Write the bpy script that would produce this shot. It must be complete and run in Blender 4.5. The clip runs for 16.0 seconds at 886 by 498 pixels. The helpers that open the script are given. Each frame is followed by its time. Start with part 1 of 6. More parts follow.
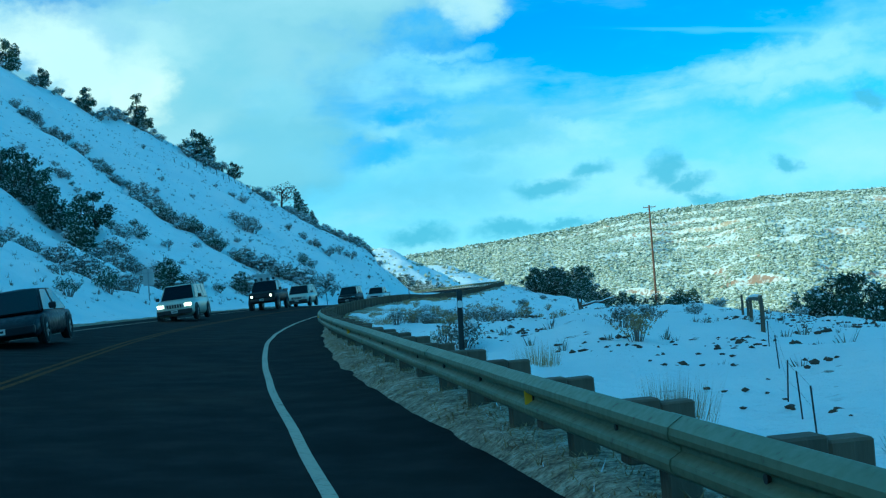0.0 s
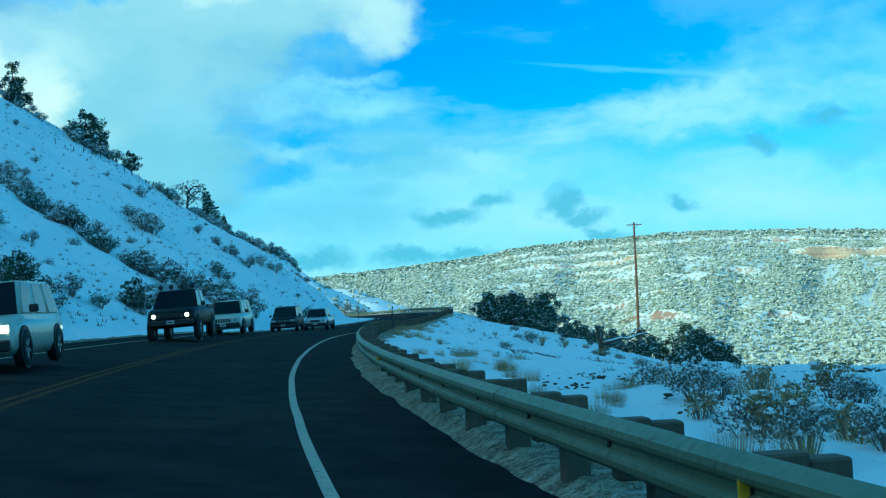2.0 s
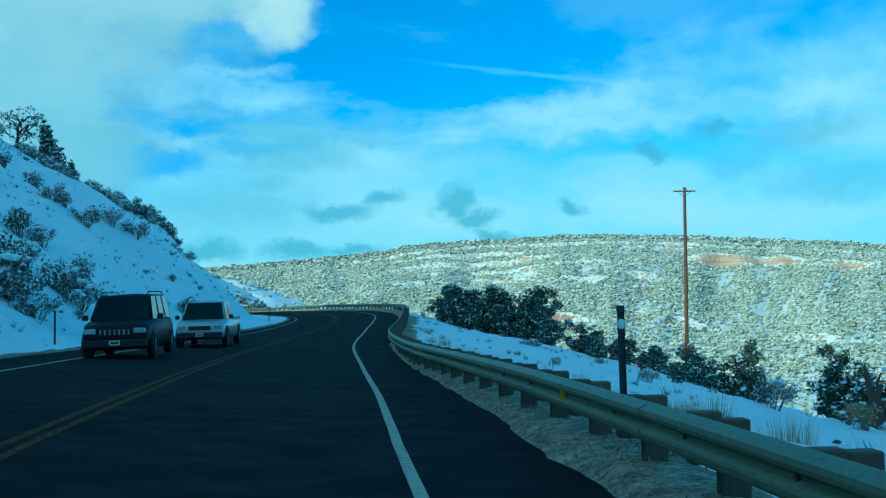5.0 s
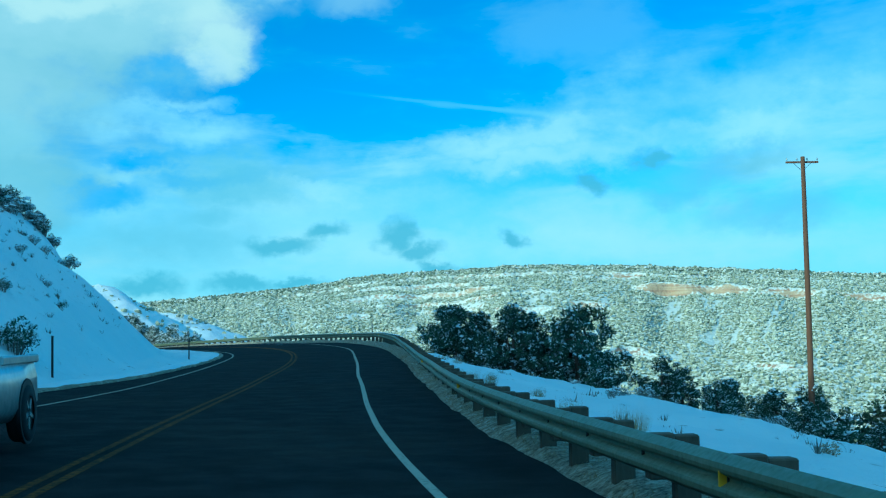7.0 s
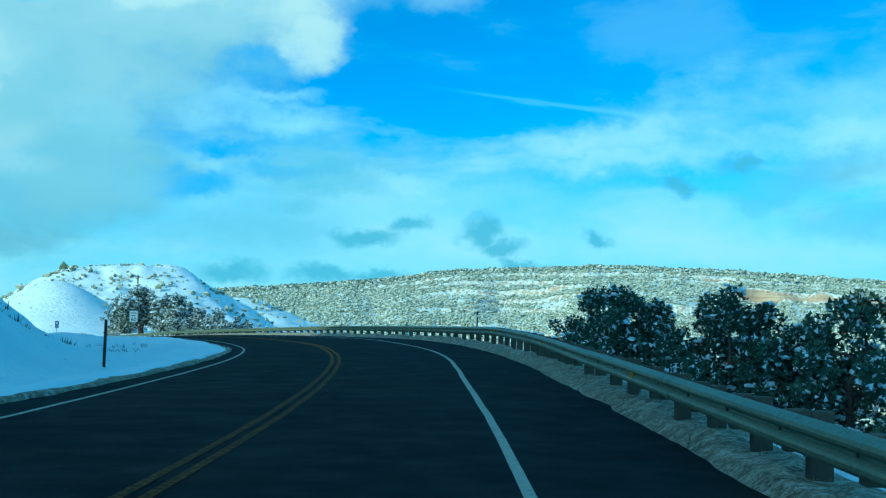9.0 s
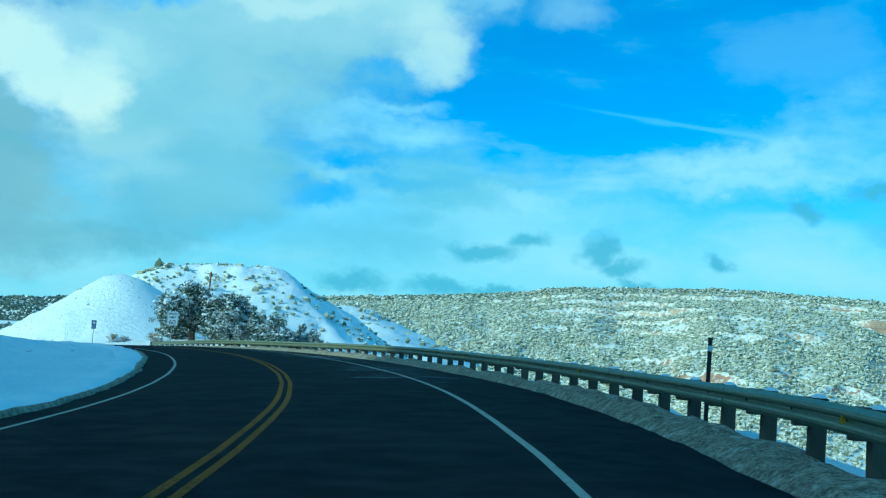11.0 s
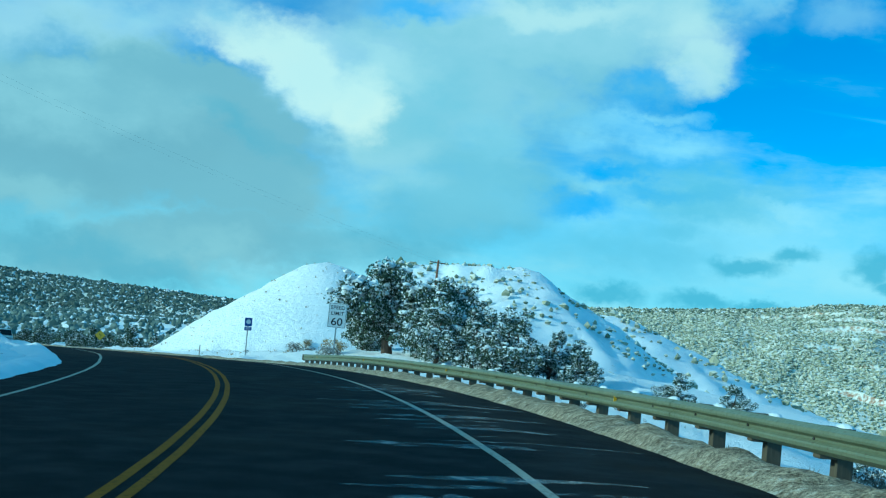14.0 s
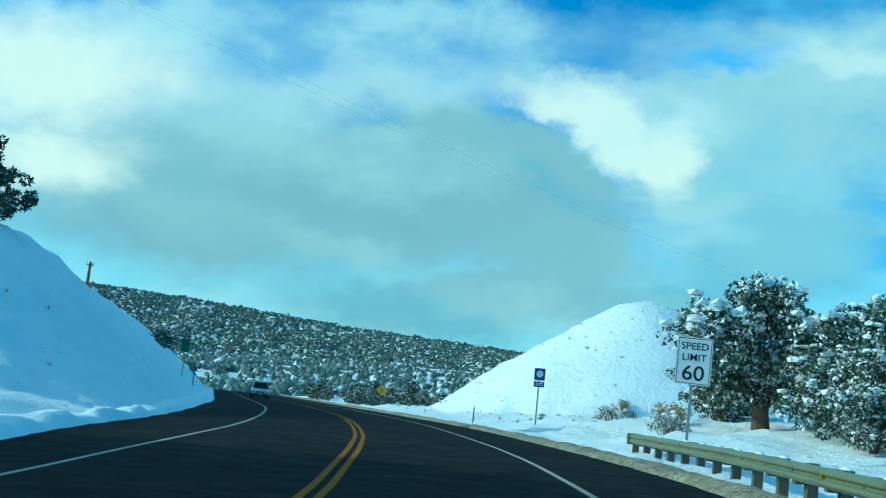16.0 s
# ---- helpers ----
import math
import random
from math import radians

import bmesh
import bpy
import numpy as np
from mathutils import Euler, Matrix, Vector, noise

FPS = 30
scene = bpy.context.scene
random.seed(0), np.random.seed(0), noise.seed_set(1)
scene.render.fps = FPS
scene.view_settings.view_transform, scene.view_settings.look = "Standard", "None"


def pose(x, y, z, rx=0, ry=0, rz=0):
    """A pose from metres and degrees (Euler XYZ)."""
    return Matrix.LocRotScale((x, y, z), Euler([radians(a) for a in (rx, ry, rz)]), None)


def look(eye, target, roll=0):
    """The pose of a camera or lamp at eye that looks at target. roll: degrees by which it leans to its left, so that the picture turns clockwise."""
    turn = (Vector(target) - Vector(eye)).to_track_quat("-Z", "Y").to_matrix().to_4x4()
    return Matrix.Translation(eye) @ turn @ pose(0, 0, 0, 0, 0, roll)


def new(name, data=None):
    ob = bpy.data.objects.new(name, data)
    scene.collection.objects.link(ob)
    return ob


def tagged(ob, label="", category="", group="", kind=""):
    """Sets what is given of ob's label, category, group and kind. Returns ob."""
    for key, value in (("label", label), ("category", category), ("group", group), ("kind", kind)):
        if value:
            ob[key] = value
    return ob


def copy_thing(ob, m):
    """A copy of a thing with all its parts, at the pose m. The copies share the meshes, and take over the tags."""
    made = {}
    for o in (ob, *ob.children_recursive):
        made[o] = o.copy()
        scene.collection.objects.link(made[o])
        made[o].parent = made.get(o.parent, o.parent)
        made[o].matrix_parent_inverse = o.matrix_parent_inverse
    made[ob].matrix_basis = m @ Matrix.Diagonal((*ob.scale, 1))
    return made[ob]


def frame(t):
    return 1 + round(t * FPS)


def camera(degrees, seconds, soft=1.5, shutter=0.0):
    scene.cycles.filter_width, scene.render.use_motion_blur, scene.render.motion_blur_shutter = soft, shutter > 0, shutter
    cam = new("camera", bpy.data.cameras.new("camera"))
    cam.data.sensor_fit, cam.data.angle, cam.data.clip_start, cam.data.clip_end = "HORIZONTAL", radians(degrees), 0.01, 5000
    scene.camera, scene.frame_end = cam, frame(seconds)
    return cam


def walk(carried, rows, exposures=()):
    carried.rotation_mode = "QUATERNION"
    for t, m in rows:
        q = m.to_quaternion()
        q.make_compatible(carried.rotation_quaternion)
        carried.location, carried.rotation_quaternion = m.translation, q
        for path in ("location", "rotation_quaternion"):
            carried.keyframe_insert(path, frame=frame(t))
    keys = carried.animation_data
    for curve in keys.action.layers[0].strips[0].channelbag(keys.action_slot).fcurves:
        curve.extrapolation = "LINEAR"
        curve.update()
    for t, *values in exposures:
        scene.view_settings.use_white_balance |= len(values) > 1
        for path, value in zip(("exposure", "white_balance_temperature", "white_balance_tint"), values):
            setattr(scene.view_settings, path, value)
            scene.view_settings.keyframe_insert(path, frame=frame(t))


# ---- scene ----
cam = camera(41.0, 16.0, soft=1.2)
PATH = [
    (0.0, pose(0.500, 0.000, 0.000, 91.537, 4.124, 0.000)),
    (0.5, pose(-1.191, 8.177, 0.005, 92.035, 3.262, -1.565)),
    (1.0, pose(-2.725, 16.435, 0.004, 92.309, 2.577, -2.900)),
    (1.5, pose(-4.089, 24.802, -0.001, 92.038, 1.552, -4.173)),
    (2.0, pose(-5.267, 33.289, -0.010, 92.561, 2.116, -4.989)),
    (2.5, pose(-6.183, 41.928, -0.022, 92.441, 2.274, -5.671)),
    (3.0, pose(-6.801, 50.735, -0.037, 91.662, 2.089, -6.231)),
    (3.5, pose(-7.108, 59.682, -0.047, 91.116, 2.182, -6.965)),
    (4.0, pose(-7.150, 68.707, -0.045, 91.521, 1.742, -7.487)),
    (4.5, pose(-6.871, 77.768, -0.043, 91.962, 0.596, -8.159)),
    (5.0, pose(-6.341, 86.767, -0.057, 92.321, 0.350, -10.334)),
    (5.2, pose(-6.090, 90.332, -0.072, 92.796, 0.449, -11.272)),
    (5.9, pose(-5.251, 102.614, -0.199, 93.196, 0.631, -11.916)),
    (6.6, pose(-4.492, 114.658, -0.423, 93.597, 0.814, -12.559)),
    (7.3, pose(-3.496, 126.656, -0.639, 93.997, 0.996, -13.203)),
    (7.5, pose(-3.128, 130.100, -0.684, 94.072, 0.730, -12.652)),
    (8.0, pose(-2.036, 138.757, -0.752, 93.780, 0.062, -10.621)),
    (8.2, pose(-1.539, 142.239, -0.761, 93.533, -0.157, -10.168)),
    (8.9, pose(0.407, 154.506, -0.712, 93.639, -1.281, -9.330)),
    (9.6, pose(2.461, 166.896, -0.577, 93.744, -2.406, -8.492)),
    (10.3, pose(4.261, 179.422, -0.424, 93.850, -3.530, -7.654)),
    (10.5, pose(4.682, 183.027, -0.386, 93.928, -3.776, -6.628)),
    (11.0, pose(5.497, 192.085, -0.311, 94.135, -4.111, -3.672)),
    (11.5, pose(5.911, 201.194, -0.271, 94.951, -4.396, -2.221)),
    (12.0, pose(5.926, 210.310, -0.267, 95.170, -5.862, -1.218)),
    (12.5, pose(5.572, 219.371, -0.297, 95.179, -7.187, 0.721)),
    (13.0, pose(4.921, 228.320, -0.355, 95.371, -6.613, 3.392)),
    (13.5, pose(3.953, 237.088, -0.434, 94.924, -5.572, 5.110)),
    (14.0, pose(2.608, 245.615, -0.525, 93.634, -5.794, 8.699)),
    (14.5, pose(0.901, 253.880, -0.628, 92.997, -5.864, 12.991)),
    (15.0, pose(-1.211, 261.881, -0.751, 93.326, -6.545, 17.341)),
    (15.5, pose(-3.696, 269.632, -0.907, 94.137, -6.453, 20.905)),
    (16.0, pose(-6.583, 277.107, -1.096, 94.783, -6.289, 23.580)),
]
walk(cam, PATH, exposures=[(0.0, 0.12, 4450, -31), (4.0, 0.08, 4420, -31), (5.0, -0.07, 4350, -31), (8.0, 0.02, 4330, -31), (11.0, -0.03, 4330, -31), (13.0, -0.02, 4340, -31), (14.0, -0.08, 4370, -31), (15.5, 0.03, 4560, -31), (16.0, 0.02, 4560, -31)])

# ---- world and sun ----
SUN_AZ, SUN_EL = 118.0, 21.0          # degrees to the left of +y, and above the horizon
sun_dir = Vector((-math.sin(radians(SUN_AZ)) * math.cos(radians(SUN_EL)), math.cos(radians(SUN_AZ)) * math.cos(radians(SUN_EL)), math.sin(radians(SUN_EL))))
sun = new("sun", bpy.data.lights.new("sun", "SUN"))
sun.data.energy, sun.data.angle, sun.data.color = 3.4, radians(0.6), (1.0, 0.86, 0.64)
sun.matrix_world = look((0, 0, 200), Vector((0, 0, 200)) - sun_dir)

world = bpy.data.worlds.new("sky")
scene.world = world
world.use_nodes = True


class Nodes:
    """Short writing of node trees."""

    def __init__(self, tree):
        self.tree = tree
        tree.nodes.clear()

    def add(self, kind, _in=None, **attrs):
        n = self.tree.nodes.new(kind)
        for k, v in attrs.items():
            setattr(n, k, v)
        for k, v in (_in or {}).items():
            sock = n.inputs[k]
            if isinstance(v, bpy.types.NodeSocket):
                self.tree.links.new(v, sock)
            else:
                sock.default_value = v
        return n

    def math(self, op, a, b=0.0, c=0.0, clamp=False):
        return self.add("ShaderNodeMath", {0: a, 1: b, 2: c}, operation=op, use_clamp=clamp).outputs[0]

    def vec(self, op, a, b=(0, 0, 0)):
        n = self.add("ShaderNodeVectorMath", {0: a, 1: b}, operation=op)
        return n.outputs["Value"] if op in ("DOT_PRODUCT", "LENGTH") else n.outputs[0]

    def mix(self, f, a, b, blend="MIX"):
        return self.add("ShaderNodeMix", {0: f, 6: a, 7: b}, data_type="RGBA", blend_type=blend).outputs[2]

    def noise(self, vector, scale, detail=4.0, rough=0.55, warp=0.0):
        n = self.add("ShaderNodeTexNoise", {"Scale": scale, "Detail": detail, "Roughness": rough, "Distortion": warp})
        if vector is not None:
            self.tree.links.new(vector, n.inputs["Vector"])
        return n.outputs[0]

    def ramp(self, f, a, b, lo=0.0, hi=1.0, smooth=True):
        return self.add("ShaderNodeMapRange", {0: f, 1: a, 2: b, 3: lo, 4: hi}, interpolation_type="SMOOTHSTEP" if smooth else "LINEAR").outputs[0]


wn = Nodes(world.node_tree)
sky = wn.add("ShaderNodeTexSky", sky_type="NISHITA", sun_disc=False, sun_elevation=radians(SUN_EL), sun_rotation=radians(-SUN_AZ), altitude=1900.0, air_density=1.0, dust_density=0.6, ozone_density=2.0)
ray = wn.add("ShaderNodeTexCoord").outputs["Generated"]
xyz = wn.add("ShaderNodeSeparateXYZ", {0: ray})
# directions of the sky in degrees: az to the left of +y, el above the horizon, both rippled so that cloud rims are ragged
rip = wn.add("ShaderNodeTexNoise", {"Vector": wn.vec("MULTIPLY", ray, (1.0, 1.0, 1.5)), "Scale": 9.0, "Detail": 7.0, "Roughness": 0.56})
rip2 = wn.add("ShaderNodeTexNoise", {"Vector": wn.vec("MULTIPLY", ray, (1.0, 1.0, 1.4)), "Scale": 26.0, "Detail": 6.0, "Roughness": 0.6})
az0 = wn.math("MULTIPLY", wn.math("ARCTAN2", wn.math("MULTIPLY", xyz.outputs[0], -1.0), xyz.outputs[1]), 57.2958)
el0 = wn.math("MULTIPLY", wn.math("ARCSINE", xyz.outputs[2]), 57.2958)
rx, ry = (wn.add("ShaderNodeSeparateXYZ", {0: r_.outputs[1]}) for r_ in (rip, rip2))
AZ = wn.math("ADD", az0, wn.math("ADD", wn.math("MULTIPLY_ADD", rx.outputs[0], 7.0, -3.5), wn.math("MULTIPLY_ADD", ry.outputs[0], 3.6, -1.8)))
EL = wn.math("ADD", el0, wn.math("ADD", wn.math("MULTIPLY_ADD", rx.outputs[1], 3.6, -1.8), wn.math("MULTIPLY_ADD", ry.outputs[1], 2.6, -1.3)))

AZ2 = wn.math("ADD", az0, wn.math("MULTIPLY_ADD", ry.outputs[0], 3.0, -1.5))
EL2 = wn.math("ADD", el0, wn.math("MULTIPLY_ADD", ry.outputs[1], 2.2, -1.1))


SKY_V = [wn.add("ShaderNodeCombineXYZ", {0: a_, 1: e_, 2: 1.0}).outputs[0] for a_, e_ in ((AZ, EL), (AZ2, EL2), (az0, el0))]


def blob(az, el, ra, re, tilt=0.0, rim=0.55, calm=False):
    """1 inside an oval of the sky, falling to 0 at its rim; tilt: degrees by which its left end is raised."""
    v_ = SKY_V[2] if calm else SKY_V[1] if ra < 3 else SKY_V[0]
    c_, s_ = math.cos(radians(tilt)), math.sin(radians(tilt))
    p_ = wn.vec("DOT_PRODUCT", v_, (c_ / ra, s_ / ra, -(az * c_ + el * s_) / ra))
    q_ = wn.vec("DOT_PRODUCT", v_, (-s_ / re, c_ / re, (az * s_ - el * c_) / re))
    return wn.ramp(wn.math("SQRT", wn.math("MULTIPLY_ADD", q_, q_, wn.math("MULTIPLY", p_, p_))), 1.0 + rim, 1.0 - rim)


def paint(col_, colour, strength, *ovals, grain=0.0):
    f_ = ovals[0]
    for o_ in ovals[1:]:
        f_ = wn.math("MAXIMUM", f_, o_)
    if grain:
        f_ = wn.math("MULTIPLY", f_, wn.ramp(fine, 0.5 - grain, 0.5 + grain, 0.35, 1.0))
    return wn.mix(wn.math("MULTIPLY", f_, strength), col_, tuple(colour) + (1,))


soft_v = wn.vec("MULTIPLY", ray, (1.0, 1.0, 1.7))
big = wn.noise(soft_v, 3.3, 5.0, 0.50)
fine = wn.noise(soft_v, 9.0, 7.0, 0.56)
wisp = wn.noise(wn.vec("MULTIPLY", ray, (1.0, 1.0, 3.2)), 6.0, 7.0, 0.56, 0.25)
bluesky = wn.mix(1.0, sky.outputs[0], (0.50, 1.08, 1.5, 1), "MULTIPLY")
low = wn.ramp(xyz.outputs[2], 0.17, 0.03)
col = wn.mix(wn.math("MULTIPLY", low, 0.8), bluesky, (4.6, 6.9, 7.5, 1))
col = wn.mix(wn.math("MULTIPLY", wn.ramp(wisp, 0.42, 0.66), wn.ramp(el0, 13.0, 7.0, 0.22, 0.75)), col, (5.8, 7.4, 7.6, 1))
# cloud cover of the rest of the sky, and a bright thin veil added round the sun
cover = wn.math("ADD", wn.math("MULTIPLY", big, 0.60), wn.math("MULTIPLY", fine, 0.40))
away = wn.math("MAXIMUM", wn.ramp(el0, 14.5, 19.0), wn.ramp(wn.math("ABSOLUTE", az0), 38.0, 48.0))
rest = wn.math("MULTIPLY", wn.ramp(cover, 0.445, 0.605), away)
col = wn.mix(rest, col, wn.mix(wn.ramp(fine, 0.40, 0.66), (1.2, 3.9, 6.2, 1), (3.0, 6.4, 8.8, 1)))
# the veil lies out of view and is added to light up-facing snow
col = paint(col, (9.4, 9.8, 9.2), 0.80, blob(112.0, 30.0, 48.0, 22.0, 0, 0.70))
# pale veil over the lower sky and a vapour trail
col = paint(col, (5.6, 7.5, 8), 0.72, blob(-20.6, 4.3, 13.6, 1.83, 1, 0.60), blob(-23.3, 10.3, 8.6, 1.56, -13, 0.80), blob(-10.0, 6.3, 7.1, 1.23, 3, 0.70), blob(-29.2, 9.8, 5.4, 3.21, -7, 0.80), blob(-5.3, 4.6, 8.9, 2.98, 2, 0.70), grain=0.16)
col = paint(col, (6.6, 8, 8.1), 0.55, blob(-17.9, 4.0, 10.7, 0.75, 1, 0.80), blob(-16.6, 9.2, 4.3, 0.43, -7, 0.80), blob(-25.9, 9.2, 6.6, 0.56, -10, 0.80), blob(-5.4, 7.1, 3.6, 0.38, 3, 0.80), blob(-15.0, 8.1, 7.0, 0.48, -3, 0.80), grain=0.20)
col = paint(col, (4.2, 6.8, 8.6), 0.35, blob(-15.2, 10.6, 5.2, 0.11, 7, 0.80, calm=True), blob(-13.3, 10.8, 1.1, 0.17, 6, 0.80, calm=True))
# light cloud with a lobed rim against the blue
col = paint(col, (5.7, 6.7, 6.8), 0.92, blob(5.6, 14.3, 9.0, 2.60, -7, 0.45), blob(-2.3, 13.2, 1.4, 1.46, -3, 0.45), blob(-0.6, 15.5, 3.5, 1.61, -3, 0.45), blob(11.9, 8.6, 3.3, 2.46, 14, 0.50), blob(9.4, 11.0, 5.2, 2.48, -6, 0.40))
col = paint(col, (6, 7.1, 7.5), 0.42, blob(-8.7, 15.9, 1.5, 0.75, -1, 0.85), blob(-5.1, 16.3, 1.0, 0.52, -2, 0.60))
col = paint(col, (4.3, 5.8, 6.1), 0.65, blob(7.7, 10.7, 3.9, 2.88, -0, 0.60), blob(3.0, 8.3, 3.8, 1.34, 1, 0.70), blob(6.7, 12.3, 5.2, 1.51, -5, 0.60), blob(11.7, 12.1, 3.3, 1.65, -6, 0.60), blob(1.9, 13.8, 2.4, 1.09, -4, 0.70), grain=0.14)
col = paint(col, (0.8, 3.8, 8.3), 0.70, blob(-0.4, 12.3, 2.0, 0.75, -14, 0.60), blob(10.9, 15.0, 2.5, 0.61, -6, 0.70), blob(3.1, 6.4, 1.9, 0.65, -5, 0.60), blob(0.9, 8.2, 1.6, 0.38, -10, 0.70), blob(-0.5, 7.2, 3.2, 0.49, -9, 0.80))
col = paint(col, (6, 8, 8.4), 0.65, blob(0.8, 10.0, 3.8, 0.70, 4, 0.70), blob(7.4, 9.1, 1.7, 0.88, 14, 0.70), blob(2.3, 7.4, 1.5, 0.33, 10, 0.80), blob(-1.1, 10.7, 1.6, 0.27, 1, 0.80), grain=0.20)
# the great grey mass and the paler puffs before it
col = paint(col, (3.6, 4.8, 5.1), 0.96, blob(28.7, 7.2, 10.4, 3.63, 2, 0.30), blob(19.3, 6.3, 5.8, 2.91, 17, 0.30), blob(22.1, 9.6, 6.0, 1.95, 16, 0.30), blob(18.0, 8.8, 3.5, 1.60, 19, 0.40), blob(34.3, 6.6, 11.1, 4.48, -7, 0.40), blob(22.0, 2.5, 10.3, 1.54, -6, 0.50))
col = paint(col, (5, 6.1, 6), 0.75, blob(13.3, 6.2, 2.7, 1.91, -26, 0.60), blob(11.9, 8.3, 2.5, 1.65, -6, 0.60), blob(21.2, 2.3, 3.7, 0.68, 4, 0.70), blob(19.3, 1.5, 1.9, 0.64, 14, 0.70), blob(30.2, 4.4, 4.3, 0.70, 8, 0.80), blob(22.0, 1.7, 2.5, 0.65, 9, 0.80), blob(37.2, 4.8, 5.2, 1.04, 1, 0.80), grain=0.13)
col = paint(col, (3, 4.1, 4.5), 0.55, blob(28.1, 7.3, 9.0, 2.17, -3, 0.70), blob(37.1, 3.8, 6.7, 1.55, -1, 0.70), blob(26.1, 6.5, 5.0, 1.75, 7, 0.70), grain=0.16)
col = paint(col, (5.8, 6.9, 6.8), 0.60, blob(35.6, 10.3, 6.5, 2.76, -10, 0.70), blob(31.2, 12.4, 8.1, 1.63, -3, 0.70), blob(28.3, 8.8, 5.3, 1.33, 2, 0.80), grain=0.14)
col = paint(col, (2.5, 4.4, 5.2), 0.75, blob(8.5, 7.5, 1.5, 1.65, 14, 0.60), blob(6.0, 7.5, 3.0, 0.99, -5, 0.60), blob(8.8, 4.9, 3.6, 1.37, -6, 0.60), blob(12.7, 3.3, 3.5, 1.09, -6, 0.70), blob(26.8, 2.0, 3.7, 0.89, 2, 0.70), blob(23.2, 1.3, 3.1, 0.77, 9, 0.70), blob(18.7, 7.8, 3.2, 0.59, 19, 0.80), grain=0.14)
col = paint(col, (3, 5.4, 6.6), 0.85, blob(-1.9, 7.2, 3.2, 1.64, -4, 0.60), blob(-5.3, 7.9, 3.4, 0.57, -4, 0.70), blob(-1.5, 5.5, 1.9, 0.64, -5, 0.70), blob(0.3, 4.0, 4.2, 1.05, -1, 0.80), grain=0.18)
col = paint(col, (3.8, 5.4, 5.9), 0.75, blob(7.5, 10.4, 4.7, 2.74, -3, 0.60), blob(1.9, 12.4, 3.4, 1.32, -2, 0.70), blob(8.7, 5.9, 2.9, 1.47, -2, 0.70), grain=0.16)
col = paint(col, (3.9, 5.8, 6.5), 0.70, blob(8.5, 7.2, 2.7, 2.21, -2, 0.70), blob(9.1, 9.8, 3.3, 2.27, -1, 0.60), blob(6.6, 6.7, 2.8, 1.54, 0, 0.70), grain=0.14)
# sunlit tops
col = paint(col, (9.8, 8.8, 7.3), 0.93, blob(17.2, 11.6, 4.0, 1.13, 16, 0.50), blob(13.9, 10.1, 1.5, 1.59, -7, 0.50), blob(16.0, 10.5, 2.2, 1.08, 28, 0.50))
col = paint(col, (8.6, 8.3, 7.3), 0.60, blob(18.4, 12.9, 3.2, 0.81, 2, 0.70), blob(4.3, 15.2, 4.4, 0.60, -4, 0.80), blob(-2.3, 13.0, 0.9, 0.93, -3, 0.70), blob(-2.0, 14.5, 1.9, 1.20, 27, 0.70))
col = paint(col, (8, 8.2, 7.5), 0.50, blob(29.3, 12.0, 7.3, 0.98, -6, 0.80), blob(14.9, 11.5, 3.8, 1.53, 1, 0.60))
col = paint(col, (9.8, 8.8, 7.4), 0.95, blob(43.4, 10.7, 5.2, 2.73, -10, 0.60), blob(42.9, 6.9, 3.7, 1.48, -9, 0.80))
col = paint(col, (6.6, 7.7, 7.5), 0.75, blob(26.2, 14.9, 11.5, 1.92, -4, 0.50), blob(37.6, 13.8, 4.2, 1.58, -9, 0.60), grain=0.14)
# small grey puffs near the horizon
col = paint(col, (2.2, 4.6, 5.7), 0.85, blob(-5.3, 4.1, 1.5, 0.43, -0, 0.60), blob(-7.4, 4.8, 1.1, 0.46, -8, 0.60), blob(-10.8, 4.6, 0.9, 0.77, 30, 0.60), blob(-11.7, 3.8, 1.0, 0.36, 0, 0.60), blob(-16.7, 4.3, 0.7, 0.38, 21, 0.60), blob(-20.3, 6.8, 0.8, 0.40, 11, 0.60), blob(-23.2, 7.9, 0.8, 0.39, 12, 0.60), blob(-3.4, 2.3, 1.6, 0.43, -0, 0.60), blob(-6.2, 2.2, 1.4, 0.22, -0, 0.70), blob(1.1, 2.3, 1.3, 0.47, -0, 0.60), blob(-12.7, 3.0, 1.1, 0.25, 20, 0.70))
col = paint(col, (2.8, 5, 6.1), 0.85, blob(-26.9, 7.3, 2.8, 0.86, -12, 0.65), blob(-28.8, 5.3, 2.5, 0.84, -4, 0.65), blob(-24.5, 6.2, 1.3, 0.47, 2, 0.70), grain=0.20)
back = wn.add("ShaderNodeBackground", {"Color": col, "Strength": 0.10})
wn.tree.links.new(back.outputs[0], wn.add("ShaderNodeOutputWorld").inputs[0])

# ---- materials ----


def material(name, build, rough=0.8, metal=0.0):
    m = bpy.data.materials.new(name)
    m.use_nodes = True
    n = Nodes(m.node_tree)
    b = n.add("ShaderNodeBsdfPrincipled", {"Roughness": rough, "Metallic": metal})
    out = n.add("ShaderNodeOutputMaterial")
    n.tree.links.new(b.outputs[0], out.inputs[0])
    build(n, b)
    return m


def put(n, b, **sockets):
    for k, v in sockets.items():
        s = b.inputs[k.replace("_", " ")]
        if isinstance(v, bpy.types.NodeSocket):
            n.tree.links.new(v, s)
        else:
            s.default_value = v


def bump(n, b, height, strength, dist):
    o = n.add("ShaderNodeBump", {"Strength": strength, "Distance": dist, "Height": height})
    n.tree.links.new(o.outputs[0], b.inputs["Normal"])


def obj(n):
    return n.add("ShaderNodeTexCoord").outputs["Object"]


